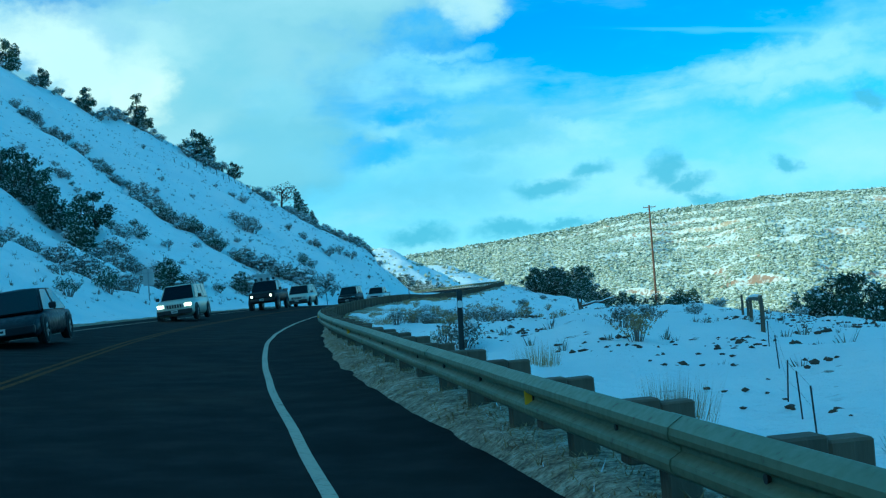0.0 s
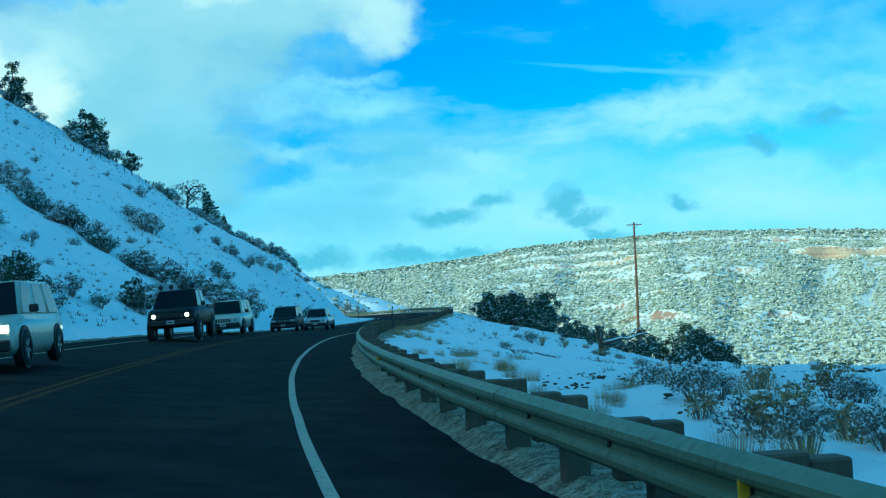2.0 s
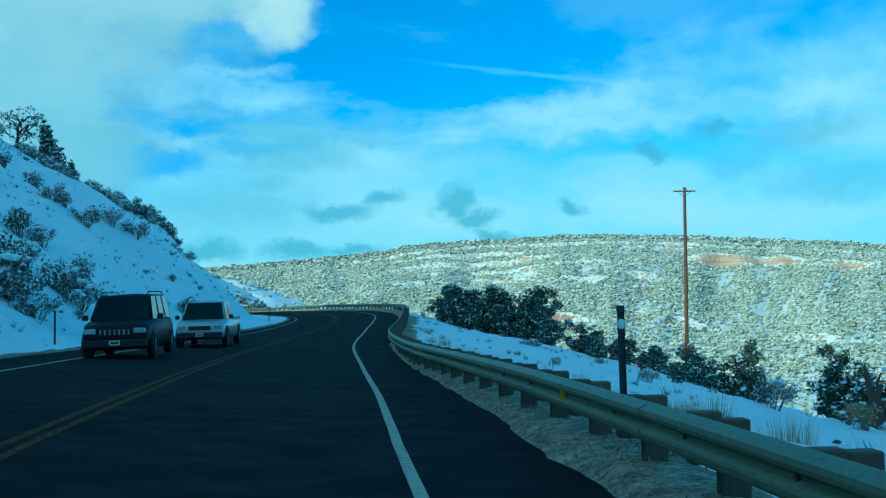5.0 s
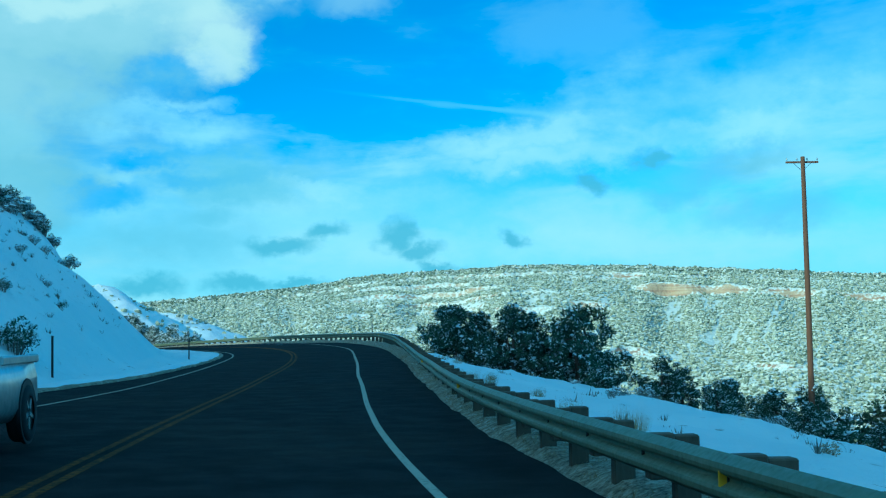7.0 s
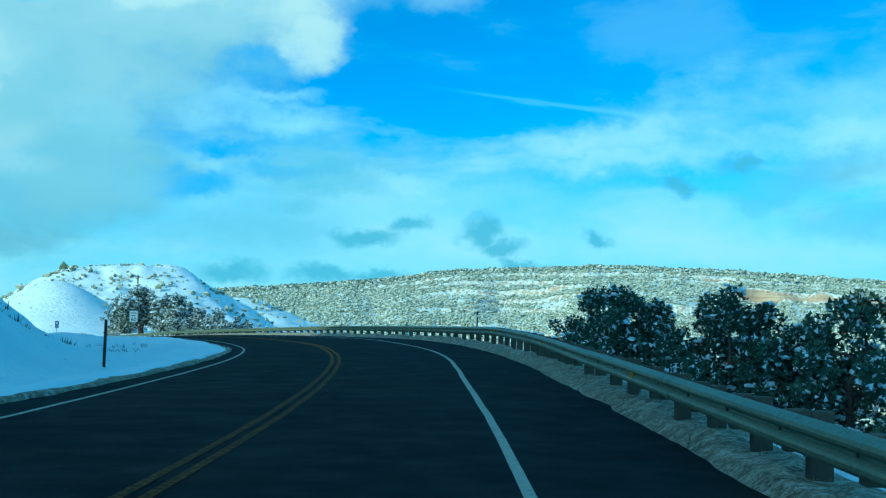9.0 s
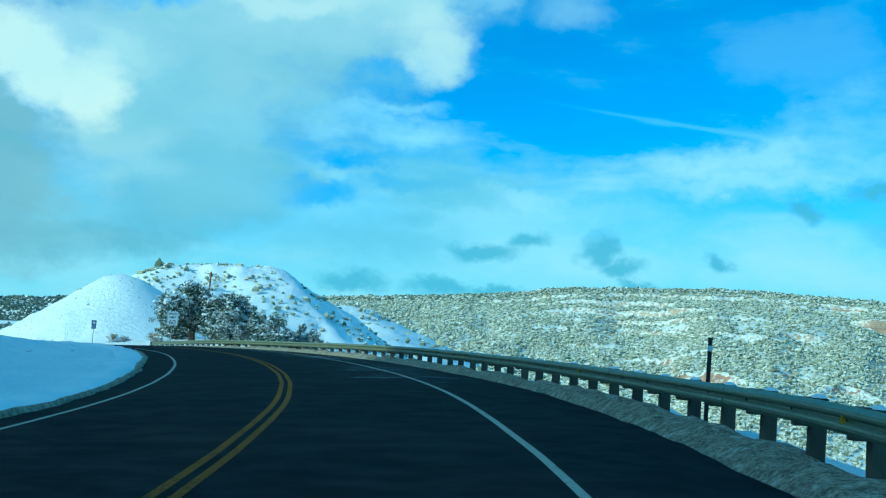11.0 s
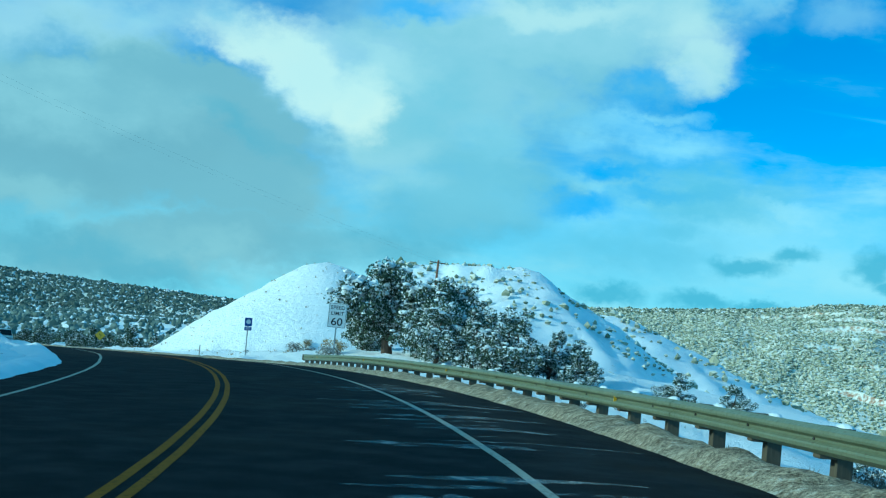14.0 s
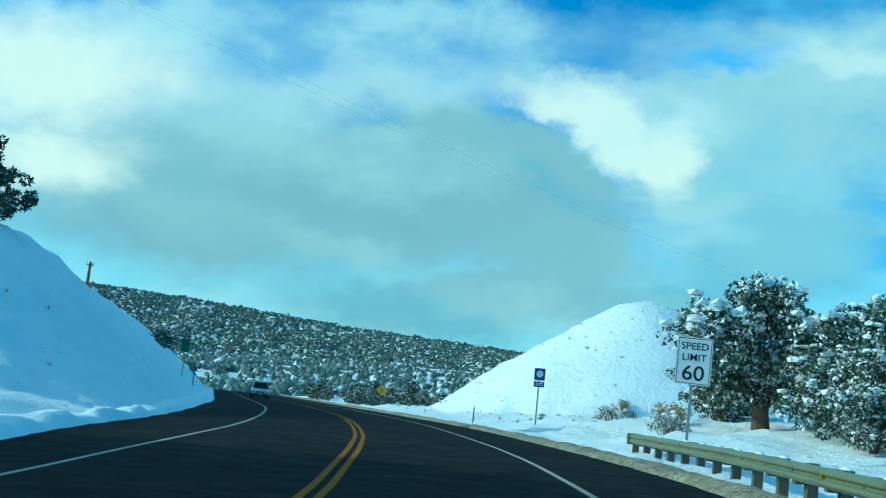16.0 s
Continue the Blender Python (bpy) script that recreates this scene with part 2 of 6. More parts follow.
def m_snow(n, b):
    p = obj(n)
    a, c = n.noise(p, 0.35, 5.0), n.noise(p, 6.0, 6.0)
    put(n, b, Base_Color=n.mix(n.ramp(a, 0.35, 0.7), (0.80, 0.83, 0.86, 1), (0.88, 0.89, 0.90, 1)), Roughness=0.75)
    h = n.math("ADD", n.math("MULTIPLY", a, 1.0), n.math("MULTIPLY", c, 0.25))
    bump(n, b, h, 0.7, 0.25)


def m_ground(n, b):
    """Snow with patches of soil and dead grass showing through."""
    p = obj(n)
    a, c, d = n.noise(p, 0.22, 5.0, 0.6), n.noise(p, 1.7, 6.0, 0.65), n.noise(p, 9.0, 5.0, 0.6)
    bare = n.math("MULTIPLY", n.ramp(c, 0.62, 0.70), n.ramp(a, 0.44, 0.62))
    bare = n.math("ADD", bare, n.math("MULTIPLY", n.ramp(d, 0.69, 0.76), 0.35), clamp=True)
    snow = n.mix(n.ramp(a, 0.3, 0.7), (0.86, 0.89, 0.92, 1), (0.94, 0.95, 0.96, 1))
    soil = n.mix(d, (0.07, 0.055, 0.035, 1), (0.20, 0.16, 0.10, 1))
    put(n, b, Base_Color=n.mix(bare, snow, soil), Roughness=0.85)
    bump(n, b, n.math("ADD", c, n.math("MULTIPLY", d, 0.3)), 0.8, 0.3)


def m_asphalt(n, b):
    p = obj(n)
    a, g, w = n.noise(p, 0.25, 5.0), n.noise(p, 60.0, 3.0, 0.7), n.noise(p, 1.3, 6.0, 0.65)
    base = n.mix(g, (0.005, 0.0055, 0.006, 1), (0.015, 0.016, 0.017, 1))
    base = n.mix(n.ramp(a, 0.45, 0.70), base, (0.017, 0.016, 0.014, 1))
    put(n, b, Base_Color=base, Roughness=n.ramp(w, 0.3, 0.7, 0.75, 0.95))
    b.inputs["Specular IOR Level"].default_value = 0.06
    bump(n, b, g, 0.5, 0.01)


def m_paint(c1, c2, shade_dim=0.0):
    """Road paint; the last value darkens its first stretch, shade put into the colour."""
    def f(n, b):
        p = obj(n)
        w = n.noise(p, 14.0, 6.0, 0.7)
        big_ = n.noise(p, 0.6, 3.0)
        worn = n.math("MULTIPLY", n.ramp(w, 0.50, 0.66), n.ramp(big_, 0.35, 0.65, 0.25, 1.0))
        if shade_dim:
            along = n.add("ShaderNodeSeparateXYZ", {0: p}).outputs[1]
            # shaded first stretch: the line's colour is darkened, broken up by the wear noise
            worn = n.math("ADD", worn, n.math("MULTIPLY", n.ramp(along, 222.0, 180.0), n.ramp(w, 0.25, 0.60, 0.35, shade_dim)), clamp=True)
        put(n, b, Base_Color=n.mix(worn, c1, c2), Roughness=0.8)
        b.inputs["Specular IOR Level"].default_value = 0.06
    return f


def m_slush(n, b):
    p = obj(n)
    a, c, d = n.noise(p, 0.7, 5.0), n.noise(p, 5.0, 6.0, 0.65), n.noise(p, 22.0, 4.0, 0.6)
    dirt = n.mix(n.ramp(n.math("ADD", n.math("MULTIPLY", d, 0.5), n.math("MULTIPLY", c, 0.5)), 0.36, 0.66), (0.10, 0.08, 0.045, 1), (0.62, 0.54, 0.38, 1))
    put(n, b, Base_Color=n.mix(n.ramp(n.math("ADD", n.math("MULTIPLY", c, 0.7), n.math("MULTIPLY", a, 0.3)), 0.55, 0.68), dirt, (0.66, 0.64, 0.57, 1)), Roughness=0.85)
    bump(n, b, n.math("ADD", c, n.math("MULTIPLY", d, 0.6)), 1.0, 0.12)


def m_steel(n, b):
    p = obj(n)
    a, c = n.noise(p, 1.2, 5.0), n.noise(p, 18.0, 5.0)
    col_ = n.mix(a, (0.13, 0.155, 0.09, 1), (0.235, 0.26, 0.165, 1))
    put(n, b, Base_Color=n.mix(n.ramp(c, 0.60, 0.75), col_, (0.13, 0.11, 0.085, 1)), Roughness=n.ramp(c, 0.3, 0.7, 0.42, 0.62), Metallic=0.25)


def m_wood(dark, light):
    def f(n, b):
        p = n.vec("MULTIPLY", obj(n), (9.0, 9.0, 1.2))
        a = n.noise(p, 1.6, 5.0, 0.6, 0.5)
        t = n.add("ShaderNodeObjectInfo").outputs["Random"]
        c = n.mix(a, dark, light)
        put(n, b, Base_Color=n.mix(n.math("MULTIPLY", t, 0.5), c, dark), Roughness=0.9)
        bump(n, b, a, 0.5, 0.02)
    return f


def m_foliage(dark, light, frost=0.0):
    def f(n, b):
        r = n.add("ShaderNodeNewGeometry").outputs["Random Per Island"]
        t = n.add("ShaderNodeObjectInfo").outputs["Random"]
        c = n.mix(r, dark, light)
        c = n.mix(n.math("MULTIPLY", t, 0.35), c, (0.045, 0.05, 0.03, 1))
        if frost:
            c = n.mix(n.ramp(n.math("FRACT", n.math("MULTIPLY", r, 7.31)), 1.0 - frost, 1.0 - frost + 0.02), c, (0.78, 0.80, 0.83, 1))
        put(n, b, Base_Color=c, Roughness=0.85)
        b.inputs["Specular IOR Level"].default_value = 0.2
    return f


def m_plain(c, rough=0.6, metal=0.0, vary=0.15, scale=8.0):
    def f(n, b):
        a = n.noise(obj(n), scale, 5.0)
        d = tuple(x * (1.0 - vary) for x in c[:3]) + (1,)
        put(n, b, Base_Color=n.mix(a, d, tuple(c[:3]) + (1,)), Roughness=rough, Metallic=metal)
    return f


def m_mesa(n, b):
    """Snowed slope with bands of bare ochre and red rock where it is steep."""
    p = obj(n)
    z = n.add("ShaderNodeSeparateXYZ", {0: p}).outputs[2]
    up = n.add("ShaderNodeSeparateXYZ", {0: n.add("ShaderNodeNewGeometry").outputs["Normal"]}).outputs[2]
    a, c, d = n.noise(p, 0.004, 5.0), n.noise(p, 0.03, 6.0, 0.62), n.noise(p, 0.15, 4.0)
    strata = n.noise(n.vec("MULTIPLY", p, (0.10, 0.10, 3.5)), 0.10, 5.0, 0.6)
    rock = n.mix(n.ramp(strata, 0.35, 0.65), (0.40, 0.20, 0.10, 1), (0.58, 0.42, 0.25, 1))
    rock = n.mix(n.ramp(z, -40.0, 60.0), (0.33, 0.165, 0.085, 1), rock)
    bare = n.ramp(n.math("ADD", up, n.math("MULTIPLY", n.math("SUBTRACT", d, 0.5), 0.7)), 0.92, 0.74)
    snow = n.mix(n.ramp(d, 0.35, 0.6), (0.76, 0.71, 0.58, 1), (0.95, 0.92, 0.83, 1))
    put(n, b, Base_Color=n.mix(n.math("MULTIPLY", bare, 0.9), snow, rock), Roughness=0.9)
    bump(n, b, n.math("ADD", c, n.math("MULTIPLY", d, 0.3)), 0.6, 12.0)


def m_scrub(n, b):
    """Far junipers: dark green with snow lying on their tops."""
    g = n.add("ShaderNodeNewGeometry")
    up = n.add("ShaderNodeSeparateXYZ", {0: g.outputs["Normal"]}).outputs[2]
    r = g.outputs["Random Per Island"]
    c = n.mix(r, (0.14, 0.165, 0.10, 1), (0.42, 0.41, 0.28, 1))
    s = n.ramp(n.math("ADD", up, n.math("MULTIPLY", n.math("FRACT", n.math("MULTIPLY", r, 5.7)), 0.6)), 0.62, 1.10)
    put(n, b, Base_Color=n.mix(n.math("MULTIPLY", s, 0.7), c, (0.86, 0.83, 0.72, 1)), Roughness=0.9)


SNOW = material("snow", m_snow)
GROUND = material("snowy_ground", m_ground)
ASPHALT = material("asphalt", m_asphalt)
WHITE = material("white_paint", m_paint((0.46, 0.43, 0.345, 1), (0.09, 0.09, 0.08, 1)))
YELLOW = material("yellow_paint", m_paint((0.27, 0.118, 0.004, 1), (0.03, 0.021, 0.008, 1), 0.95))
SLUSH = material("dirty_snow", m_slush)
STEEL = material("galvanised_steel", m_steel)
POSTWOOD = material("post_wood", m_wood((0.055, 0.048, 0.034, 1), (0.19, 0.16, 0.11, 1)))
POLEWOOD = material("pole_wood", m_wood((0.12, 0.055, 0.03, 1), (0.26, 0.13, 0.07, 1)))
TWIG = material("twig_bark", m_wood((0.11, 0.095, 0.08, 1), (0.26, 0.235, 0.20, 1)))
BARK = material("bark", m_wood((0.05, 0.035, 0.025, 1), (0.15, 0.11, 0.08, 1)))
NEEDLES = material("needles", m_foliage((0.04, 0.066, 0.045, 1), (0.12, 0.165, 0.105, 1), 0.13))
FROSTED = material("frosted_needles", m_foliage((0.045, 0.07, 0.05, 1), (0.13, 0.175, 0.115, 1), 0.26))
SAGE = material("sage", m_foliage((0.13, 0.13, 0.11, 1), (0.31, 0.31, 0.265, 1), 0.32))
STRAW = material("dry_grass", m_foliage((0.26, 0.19, 0.08, 1), (0.52, 0.42, 0.23, 1), 0.04))
def m_streak(n, b):
    """Thin blown snow through which the asphalt shows."""
    p = obj(n)
    a = n.noise(p, 3.0, 6.0, 0.65)
    put(n, b, Base_Color=(0.62, 0.63, 0.62, 1), Roughness=0.8, Alpha=n.ramp(a, 0.34, 0.70, 0.0, 0.42))


STREAK = material("blown_snow", m_streak)
SOIL = material("soil", m_plain((0.085, 0.065, 0.042), 0.95, 0.0, 0.5, 3.0))
MESA = material("mesa_rock_and_snow", m_mesa)
SCRUB = material("far_juniper", m_scrub)
# dark bluish far junipers; cloud shadow over the left mesa is in the colour
DARK_SHADED_SCRUB = material("far_dark_shaded_juniper", m_foliage((0.085, 0.115, 0.10, 1), (0.21, 0.25, 0.22, 1), 0.12))
RIMSCRUB = material("rim_juniper", m_foliage((0.10, 0.125, 0.09, 1), (0.24, 0.265, 0.19, 1), 0.12))
METAL = material("grey_metal", m_plain((0.35, 0.36, 0.36), 0.45, 0.7))
DARKSTEEL = material("dark_steel", m_plain((0.05, 0.05, 0.05), 0.6, 0.3))
SIGNWHITE = material("sign_white", m_plain((0.80, 0.80, 0.78), 0.45, 0.0, 0.06))
SIGNBLACK = material("sign_black", m_plain((0.015, 0.015, 0.015), 0.5))
SIGNBLUE = material("sign_blue", m_plain((0.02, 0.07, 0.30), 0.45))
SIGNGREEN = material("sign_green", m_plain((0.01, 0.12, 0.07), 0.45))
SIGNYELLOW = material("sign_yellow", m_plain((0.75, 0.48, 0.02), 0.45))
SIGNBACK = material("sign_back", m_plain((0.42, 0.43, 0.42), 0.5, 0.5))
PORCELAIN = material("insulator", m_plain((0.45, 0.5, 0.5), 0.25))

# ---- mesh helpers ----


def mesh_of(name, verts, faces, mat, smooth=False):
    me = bpy.data.meshes.new(name)
    if isinstance(faces, np.ndarray):
        n, k = faces.shape
        me.vertices.add(len(verts))
        me.vertices.foreach_set("co", np.ascontiguousarray(verts, dtype=np.float32).ravel())
        me.loops.add(n * k)
        me.loops.foreach_set("vertex_index", np.ascontiguousarray(faces, dtype=np.int32).ravel())
        me.polygons.add(n)
        me.polygons.foreach_set("loop_start", np.arange(0, n * k, k, dtype=np.int32))
        me.polygons.foreach_set("use_smooth", np.zeros(n, dtype=bool))
        me.update(calc_edges=True)
    else:
        me.from_pydata([tuple(v) for v in verts], [], [tuple(f) for f in faces])
    me.materials.append(mat)
    if smooth:
        me.polygons.foreach_set("use_smooth", [True] * len(me.polygons))
    me.update()
    return me


def grid(name, V, mat, smooth=True):
    """A sheet from an (n, m, 3) array of places."""
    n, m = V.shape[:2]
    i = np.arange(n * m).reshape(n, m)
    f = np.stack([i[:-1, :-1], i[:-1, 1:], i[1:, 1:], i[1:, :-1]], -1).reshape(-1, 4)
    return mesh_of(name, V.reshape(-1, 3), f, mat, smooth)


def part(name, me, parent, label="", at=None):
    ob = new(name, me)
    ob.parent = parent
    if at is not None:
        ob.matrix_basis = at
    return tagged(ob, label)


def bm_mesh(name, bm, mat, smooth=False):
    me = bpy.data.meshes.new(name)
    bm.to_mesh(me)
    bm.free()
    me.materials.append(mat)
    if smooth:
        me.polygons.foreach_set("use_smooth", [True] * len(me.polygons))
    return me


def box(bm, x0, x1, y0, y1, z0, z1, m=None):
    c = [bm.verts.new(((x0, x1)[i & 1], (y0, y1)[i >> 1 & 1], (z0, z1)[i >> 2 & 1])) for i in range(8)]
    for q in ((0, 2, 3, 1), (4, 5, 7, 6), (0, 1, 5, 4), (2, 6, 7, 3), (0, 4, 6, 2), (1, 3, 7, 5)):
        bm.faces.new([c[k] for k in q])
    if m is not None:
        bmesh.ops.transform(bm, matrix=m, verts=c)
    return c


def bevel_box(bm, x0, x1, y0, y1, z0, z1, r, m=None):
    c = box(bm, x0, x1, y0, y1, z0, z1)
    es = {e for v in c for e in v.link_edges}
    out = bmesh.ops.bevel(bm, geom=list(es), offset=r, segments=1, affect="EDGES")
    if m is not None:
        bmesh.ops.transform(bm, matrix=m, verts=list({v for f in out["faces"] for v in f.verts} | {v for v in c if v.is_valid}))


def tube(bm, pts, radii, sides=8):
    """A tapered, bent tube through places."""
    rings = []
    pts = [Vector(p) for p in pts]
    for k, (p, r) in enumerate(zip(pts, radii)):
        d = (pts[min(k + 1, len(pts) - 1)] - pts[max(k - 1, 0)]).normalized()
        a = d.orthogonal().normalized()
        c = d.cross(a)
        rings.append([bm.verts.new(p + (a * math.cos(2 * math.pi * j / sides) + c * math.sin(2 * math.pi * j / sides)) * r) for j in range(sides)])
    for r0, r1 in zip(rings, rings[1:]):
        for j in range(sides):
            bm.faces.new((r0[j], r0[(j + 1) % sides], r1[(j + 1) % sides], r1[j]))
    bm.faces.new(rings[0][::-1])
    bm.faces.new(rings[-1])


def lattice_noise(x, y, seed=0):
    """Smooth value noise on arrays, about -1 to 1."""
    xi, yi = np.floor(x), np.floor(y)
    fx, fy = x - xi, y - yi
    fx, fy = fx * fx * (3 - 2 * fx), fy * fy * (3 - 2 * fy)

    def h(a, b):
        v = np.sin(a * 127.1 + b * 311.7 + seed * 74.7) * 43758.5453
        return v - np.floor(v)
    a = h(xi, yi) * (1 - fx) + h(xi + 1, yi) * fx
    b = h(xi, yi + 1) * (1 - fx) + h(xi + 1, yi + 1) * fx
    return (a * (1 - fy) + b * fy) * 2 - 1


def fbm(x, y, seed=0, octaves=4, gain=0.5):
    out, amp = 0.0, 1.0
    for k in range(octaves):
        out = out + amp * lattice_noise(x * 2 ** k, y * 2 ** k, seed + k)
        amp *= gain
    return out


def smooth01(x):
    x = np.clip(x, 0.0, 1.0)
    return x * x * (3 - 2 * x)


# ---- the road's line: the yellow centre line every 20 m ----
LINE = np.array([(15.27, -58.33, -1.07), (7.25, -39.71, -1.07), (1.09, -20.36, -1.07), (-3.1, -0.5, -1.07), (-6.32, 19.23, -1.07), (-8.96, 39.25, -1.09), (-10.01, 59.45, -1.18), (-9.57, 79.64, -1.25), (-8.15, 99.64, -1.41), (-6.72, 119.62, -1.81), (-4.44, 139.63, -2.09), (-1.21, 159.44, -2.12), (1.89, 179.1, -1.99), (3.69, 198.81, -1.89), (3.78, 218.63, -1.88), (1.84, 238.36, -1.98), (-2.04, 257.74, -2.17), (-8.06, 276.58, -2.56), (-15.93, 294.86, -3.18), (-24.88, 312.64, -4.08), (-34.88, 329.85, -4.99), (-45.78, 346.55, -5.99), (-57.02, 363.08, -6.99), (-68.29, 379.61, -7.99), (-79.55, 396.13, -8.99), (-90.81, 412.66, -9.99), (-102.07, 429.19, -10.99), (-113.33, 445.72, -11.99), (-124.6, 462.25, -12.99), (-135.86, 478.77, -13.99)])
BANK = np.array([(0.0, 0.079), (42.0, 0.074), (87.0, 0.044), (139.0, 0.021), (193.0, -0.042), (221.0, -0.075), (256.0, -0.053), (280.0, -0.051), (340.0, -0.011)])


def _curve():
    out = []
    for k in range(len(LINE) - 1):
        p = [LINE[max(0, min(len(LINE) - 1, k + j))] for j in (-1, 0, 1, 2)]
        for u in np.arange(0, 1, 0.05):
            out.append(0.5 * (2 * p[1] + (p[2] - p[0]) * u + (2 * p[0] - 5 * p[1] + 4 * p[2] - p[3]) * u * u + (3 * p[1] - p[0] - 3 * p[2] + p[3]) * u ** 3))
    out.append(LINE[-1])
    return np.array(out)


RAW = _curve()
RS = np.r_[0.0, np.cumsum(np.linalg.norm(np.diff(RAW[:, :2], axis=0), axis=1))]
RS = RS - RS[np.argmin((RAW[:, 1] - 0.0) ** 2 + (RAW[:, 0] + 3.2) ** 2)]      # 0 beside the start of the walk
S_END = float(RS[-1])
RT = np.gradient(RAW[:, :2], axis=0)
RT /= np.linalg.norm(RT, axis=1)[:, None]


def line_xy(s):
    return np.stack([np.interp(s, RS, RAW[:, 0]), np.interp(s, RS, RAW[:, 1])], -1)


def line_t(s):
    t = np.stack([np.interp(s, RS, RT[:, 0]), np.interp(s, RS, RT[:, 1])], -1)
    return t / np.linalg.norm(t, axis=-1, keepdims=True)


def tab(s, *rows):
    return np.interp(s, [r[0] for r in rows], [r[1] for r in rows])


def soft_tab(s, *rows):
    """tab() with its corners rounded off."""
    s = np.asarray(s, float)
    return sum(k * tab(s + d, *rows) for k, d in ((0.10, -7.0), (0.20, -4.0), (0.40, 0.0), (0.20, 4.0), (0.10, 7.0)))


def pave_right(s):
    return soft_tab(s, (0, 5.75), (8, 5.6), (12, 5.42), (16, 5.22), (21, 5.1), (27, 5.28), (40, 5.42), (50, 5.25), (62, 5.15), (76, 4.92), (97, 4.90), (104, 5.15), (112, 5.4), (130, 5.4), (160, 5.1), (180, 5.0), (212, 6.2), (300, 6.3))


def toe_left(s):
    return tab(s, (0, 4.9), (60, 5.6), (110, 6.4), (150, 6.6), (166, 5.2), (215, 4.7), (240, 5.3), (285, 5.1), (304, 6.4), (335, 7.0))


def road_z(s, u):
    """Height of the banked road at s along it and u to the right of the centre line."""
    return np.interp(s, RS, RAW[:, 2]) - np.interp(s, BANK[:, 0], BANK[:, 1]) * np.clip(u, -5.0, 4.4)


def hills_xy(x, y):
    """The cone-shaped hill beside the road."""
    r = np.sqrt((x + 36.3) ** 2 + (y - 399) ** 2 + 9.0)
    a = 8.05 - 0.68 * r
    return a


def land(s, u, rough=True):
    """Height of the ground beside the road."""
    s, u = np.broadcast_arrays(np.asarray(s, float), np.asarray(u, float))
    xy = line_xy(s)
    t = line_t(s)
    x, y = xy[..., 0] + t[..., 1] * u, xy[..., 1] - t[..., 0] * u
    z0 = np.interp(s, RS, RAW[:, 2])
    z = road_z(s, u)
    # right: a ledge that carries the rail, then a fall to the valley, or a rise beyond the rail's end
    d = np.maximum(u - pave_right(s) - 1.6, 0)
    k1 = tab(s, (-60, 0.10), (40, 0.09), (57, 0.04), (68, 0.08), (85, 0.16), (111, 0.185), (140, 0.20), (185, 0.27), (262, 0.30), (290, 0.16), (306, -0.08), (345, -0.13), (420, -0.05))
    k2 = tab(s, (-60, 0.22), (60, 0.26), (150, 0.32), (280, 0.34), (318, 0.12), (345, 0.05), (420, 0.03))
    fall = k1 * np.minimum(d, 17) + k2 * np.clip(d - 17, 0, 75) + 0.2 * np.maximum(d - 92, 0) * (s < 330) + 0.32 * np.maximum(d - 40, 0) * smooth01((s - 265) / 25)
    right = z - fall
    # left: the near hillside with its nose, then the cut beyond
    e = np.maximum(-u - toe_left(s), 0)
    k = 0.909 * tab(s, (90, 0.50), (145, 0.75), (170, 1.0), (180, 0.97), (215, 1.0))
    slope = 0.30 * np.minimum(e, 1.5) + k * np.clip(e - 1.5, 0, 9) + 0.457 * np.clip(e - 10.5, 0, 8) + 0.635 * np.maximum(e - 18.5, 0)
    v = np.maximum(-u - 10, 0)
    s0 = 180.5 + 2.361 * v + 0.0067 * v * v
    keep = 1 - smooth01((s - s0) / (20.4 + 0.533 * v))
    hill = slope * keep
    top = tab(s, (100, 64), (150, 60.8), (194, 33), (214, 29), (235, 2.1), (262, -3))
    hill = np.where(hill > top, top + (hill - top) * 0.12, hill)
    cut = 0.778 * np.minimum(np.maximum(e - 0.6, 0), tab(s, (262, 0.3), (285, 2.05), (300, 6.76), (315, 9.5), (345, 9.9), (420, 10.9))) * smooth01((s - 292) / 48.4)
    cut = cut + 0.05 * np.maximum(e - 14, 0) * smooth01((s - 292) / 48.4)
    # rise mostly out of view, added so that its shadow covers the bank
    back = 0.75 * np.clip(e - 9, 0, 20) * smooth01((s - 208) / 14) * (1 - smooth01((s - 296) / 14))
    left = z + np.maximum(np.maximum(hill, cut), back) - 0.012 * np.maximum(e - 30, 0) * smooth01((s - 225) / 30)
    out = np.where(u > 0, right, left)
    out = np.where(u > 8, np.maximum(out, hills_xy(x, y)), out)
    if rough:
        w = smooth01(np.maximum(u - pave_right(s) - 1.2, -u - toe_left(s)) / 6.0)
        w2 = smooth01(np.maximum(u - pave_right(s), -u - toe_left(s)) / 0.8)
        amp = np.where(u < 0, 0.55, 0.32)
        out = out + w * amp * fbm(x / 7.0, y / 7.0, 3, 4) + w * 0.9 * fbm(x / 26.0, y / 26.0, 9, 2) * np.minimum(np.abs(u) / 30.0, 1.0)
        out = out + w2 * 0.14 * fbm(x / 1.1, y / 1.1, 5, 3)
        # furrows that run down the near hillside
        gully = 0.0
        for s_f, m_f, d_f in ((77, 0.45, 0.9), (87.5, 0.85, 1.1), (107, 0.55, 0.5), (116, 0.55, 0.6), (132.5, 0.46, 1.2), (149, 0.5, 0.5), (161, 0.5, 0.7), (60, 0.5, 0.7)):
            off = s - s_f - m_f * e + 1.2 * fbm(s / 9.0, e / 9.0, 21, 2)
            gully = gully + d_f * (np.exp(-(off / 3.2) ** 2) - 0.6 * np.exp(-((off - 6.0) / 4.0) ** 2))
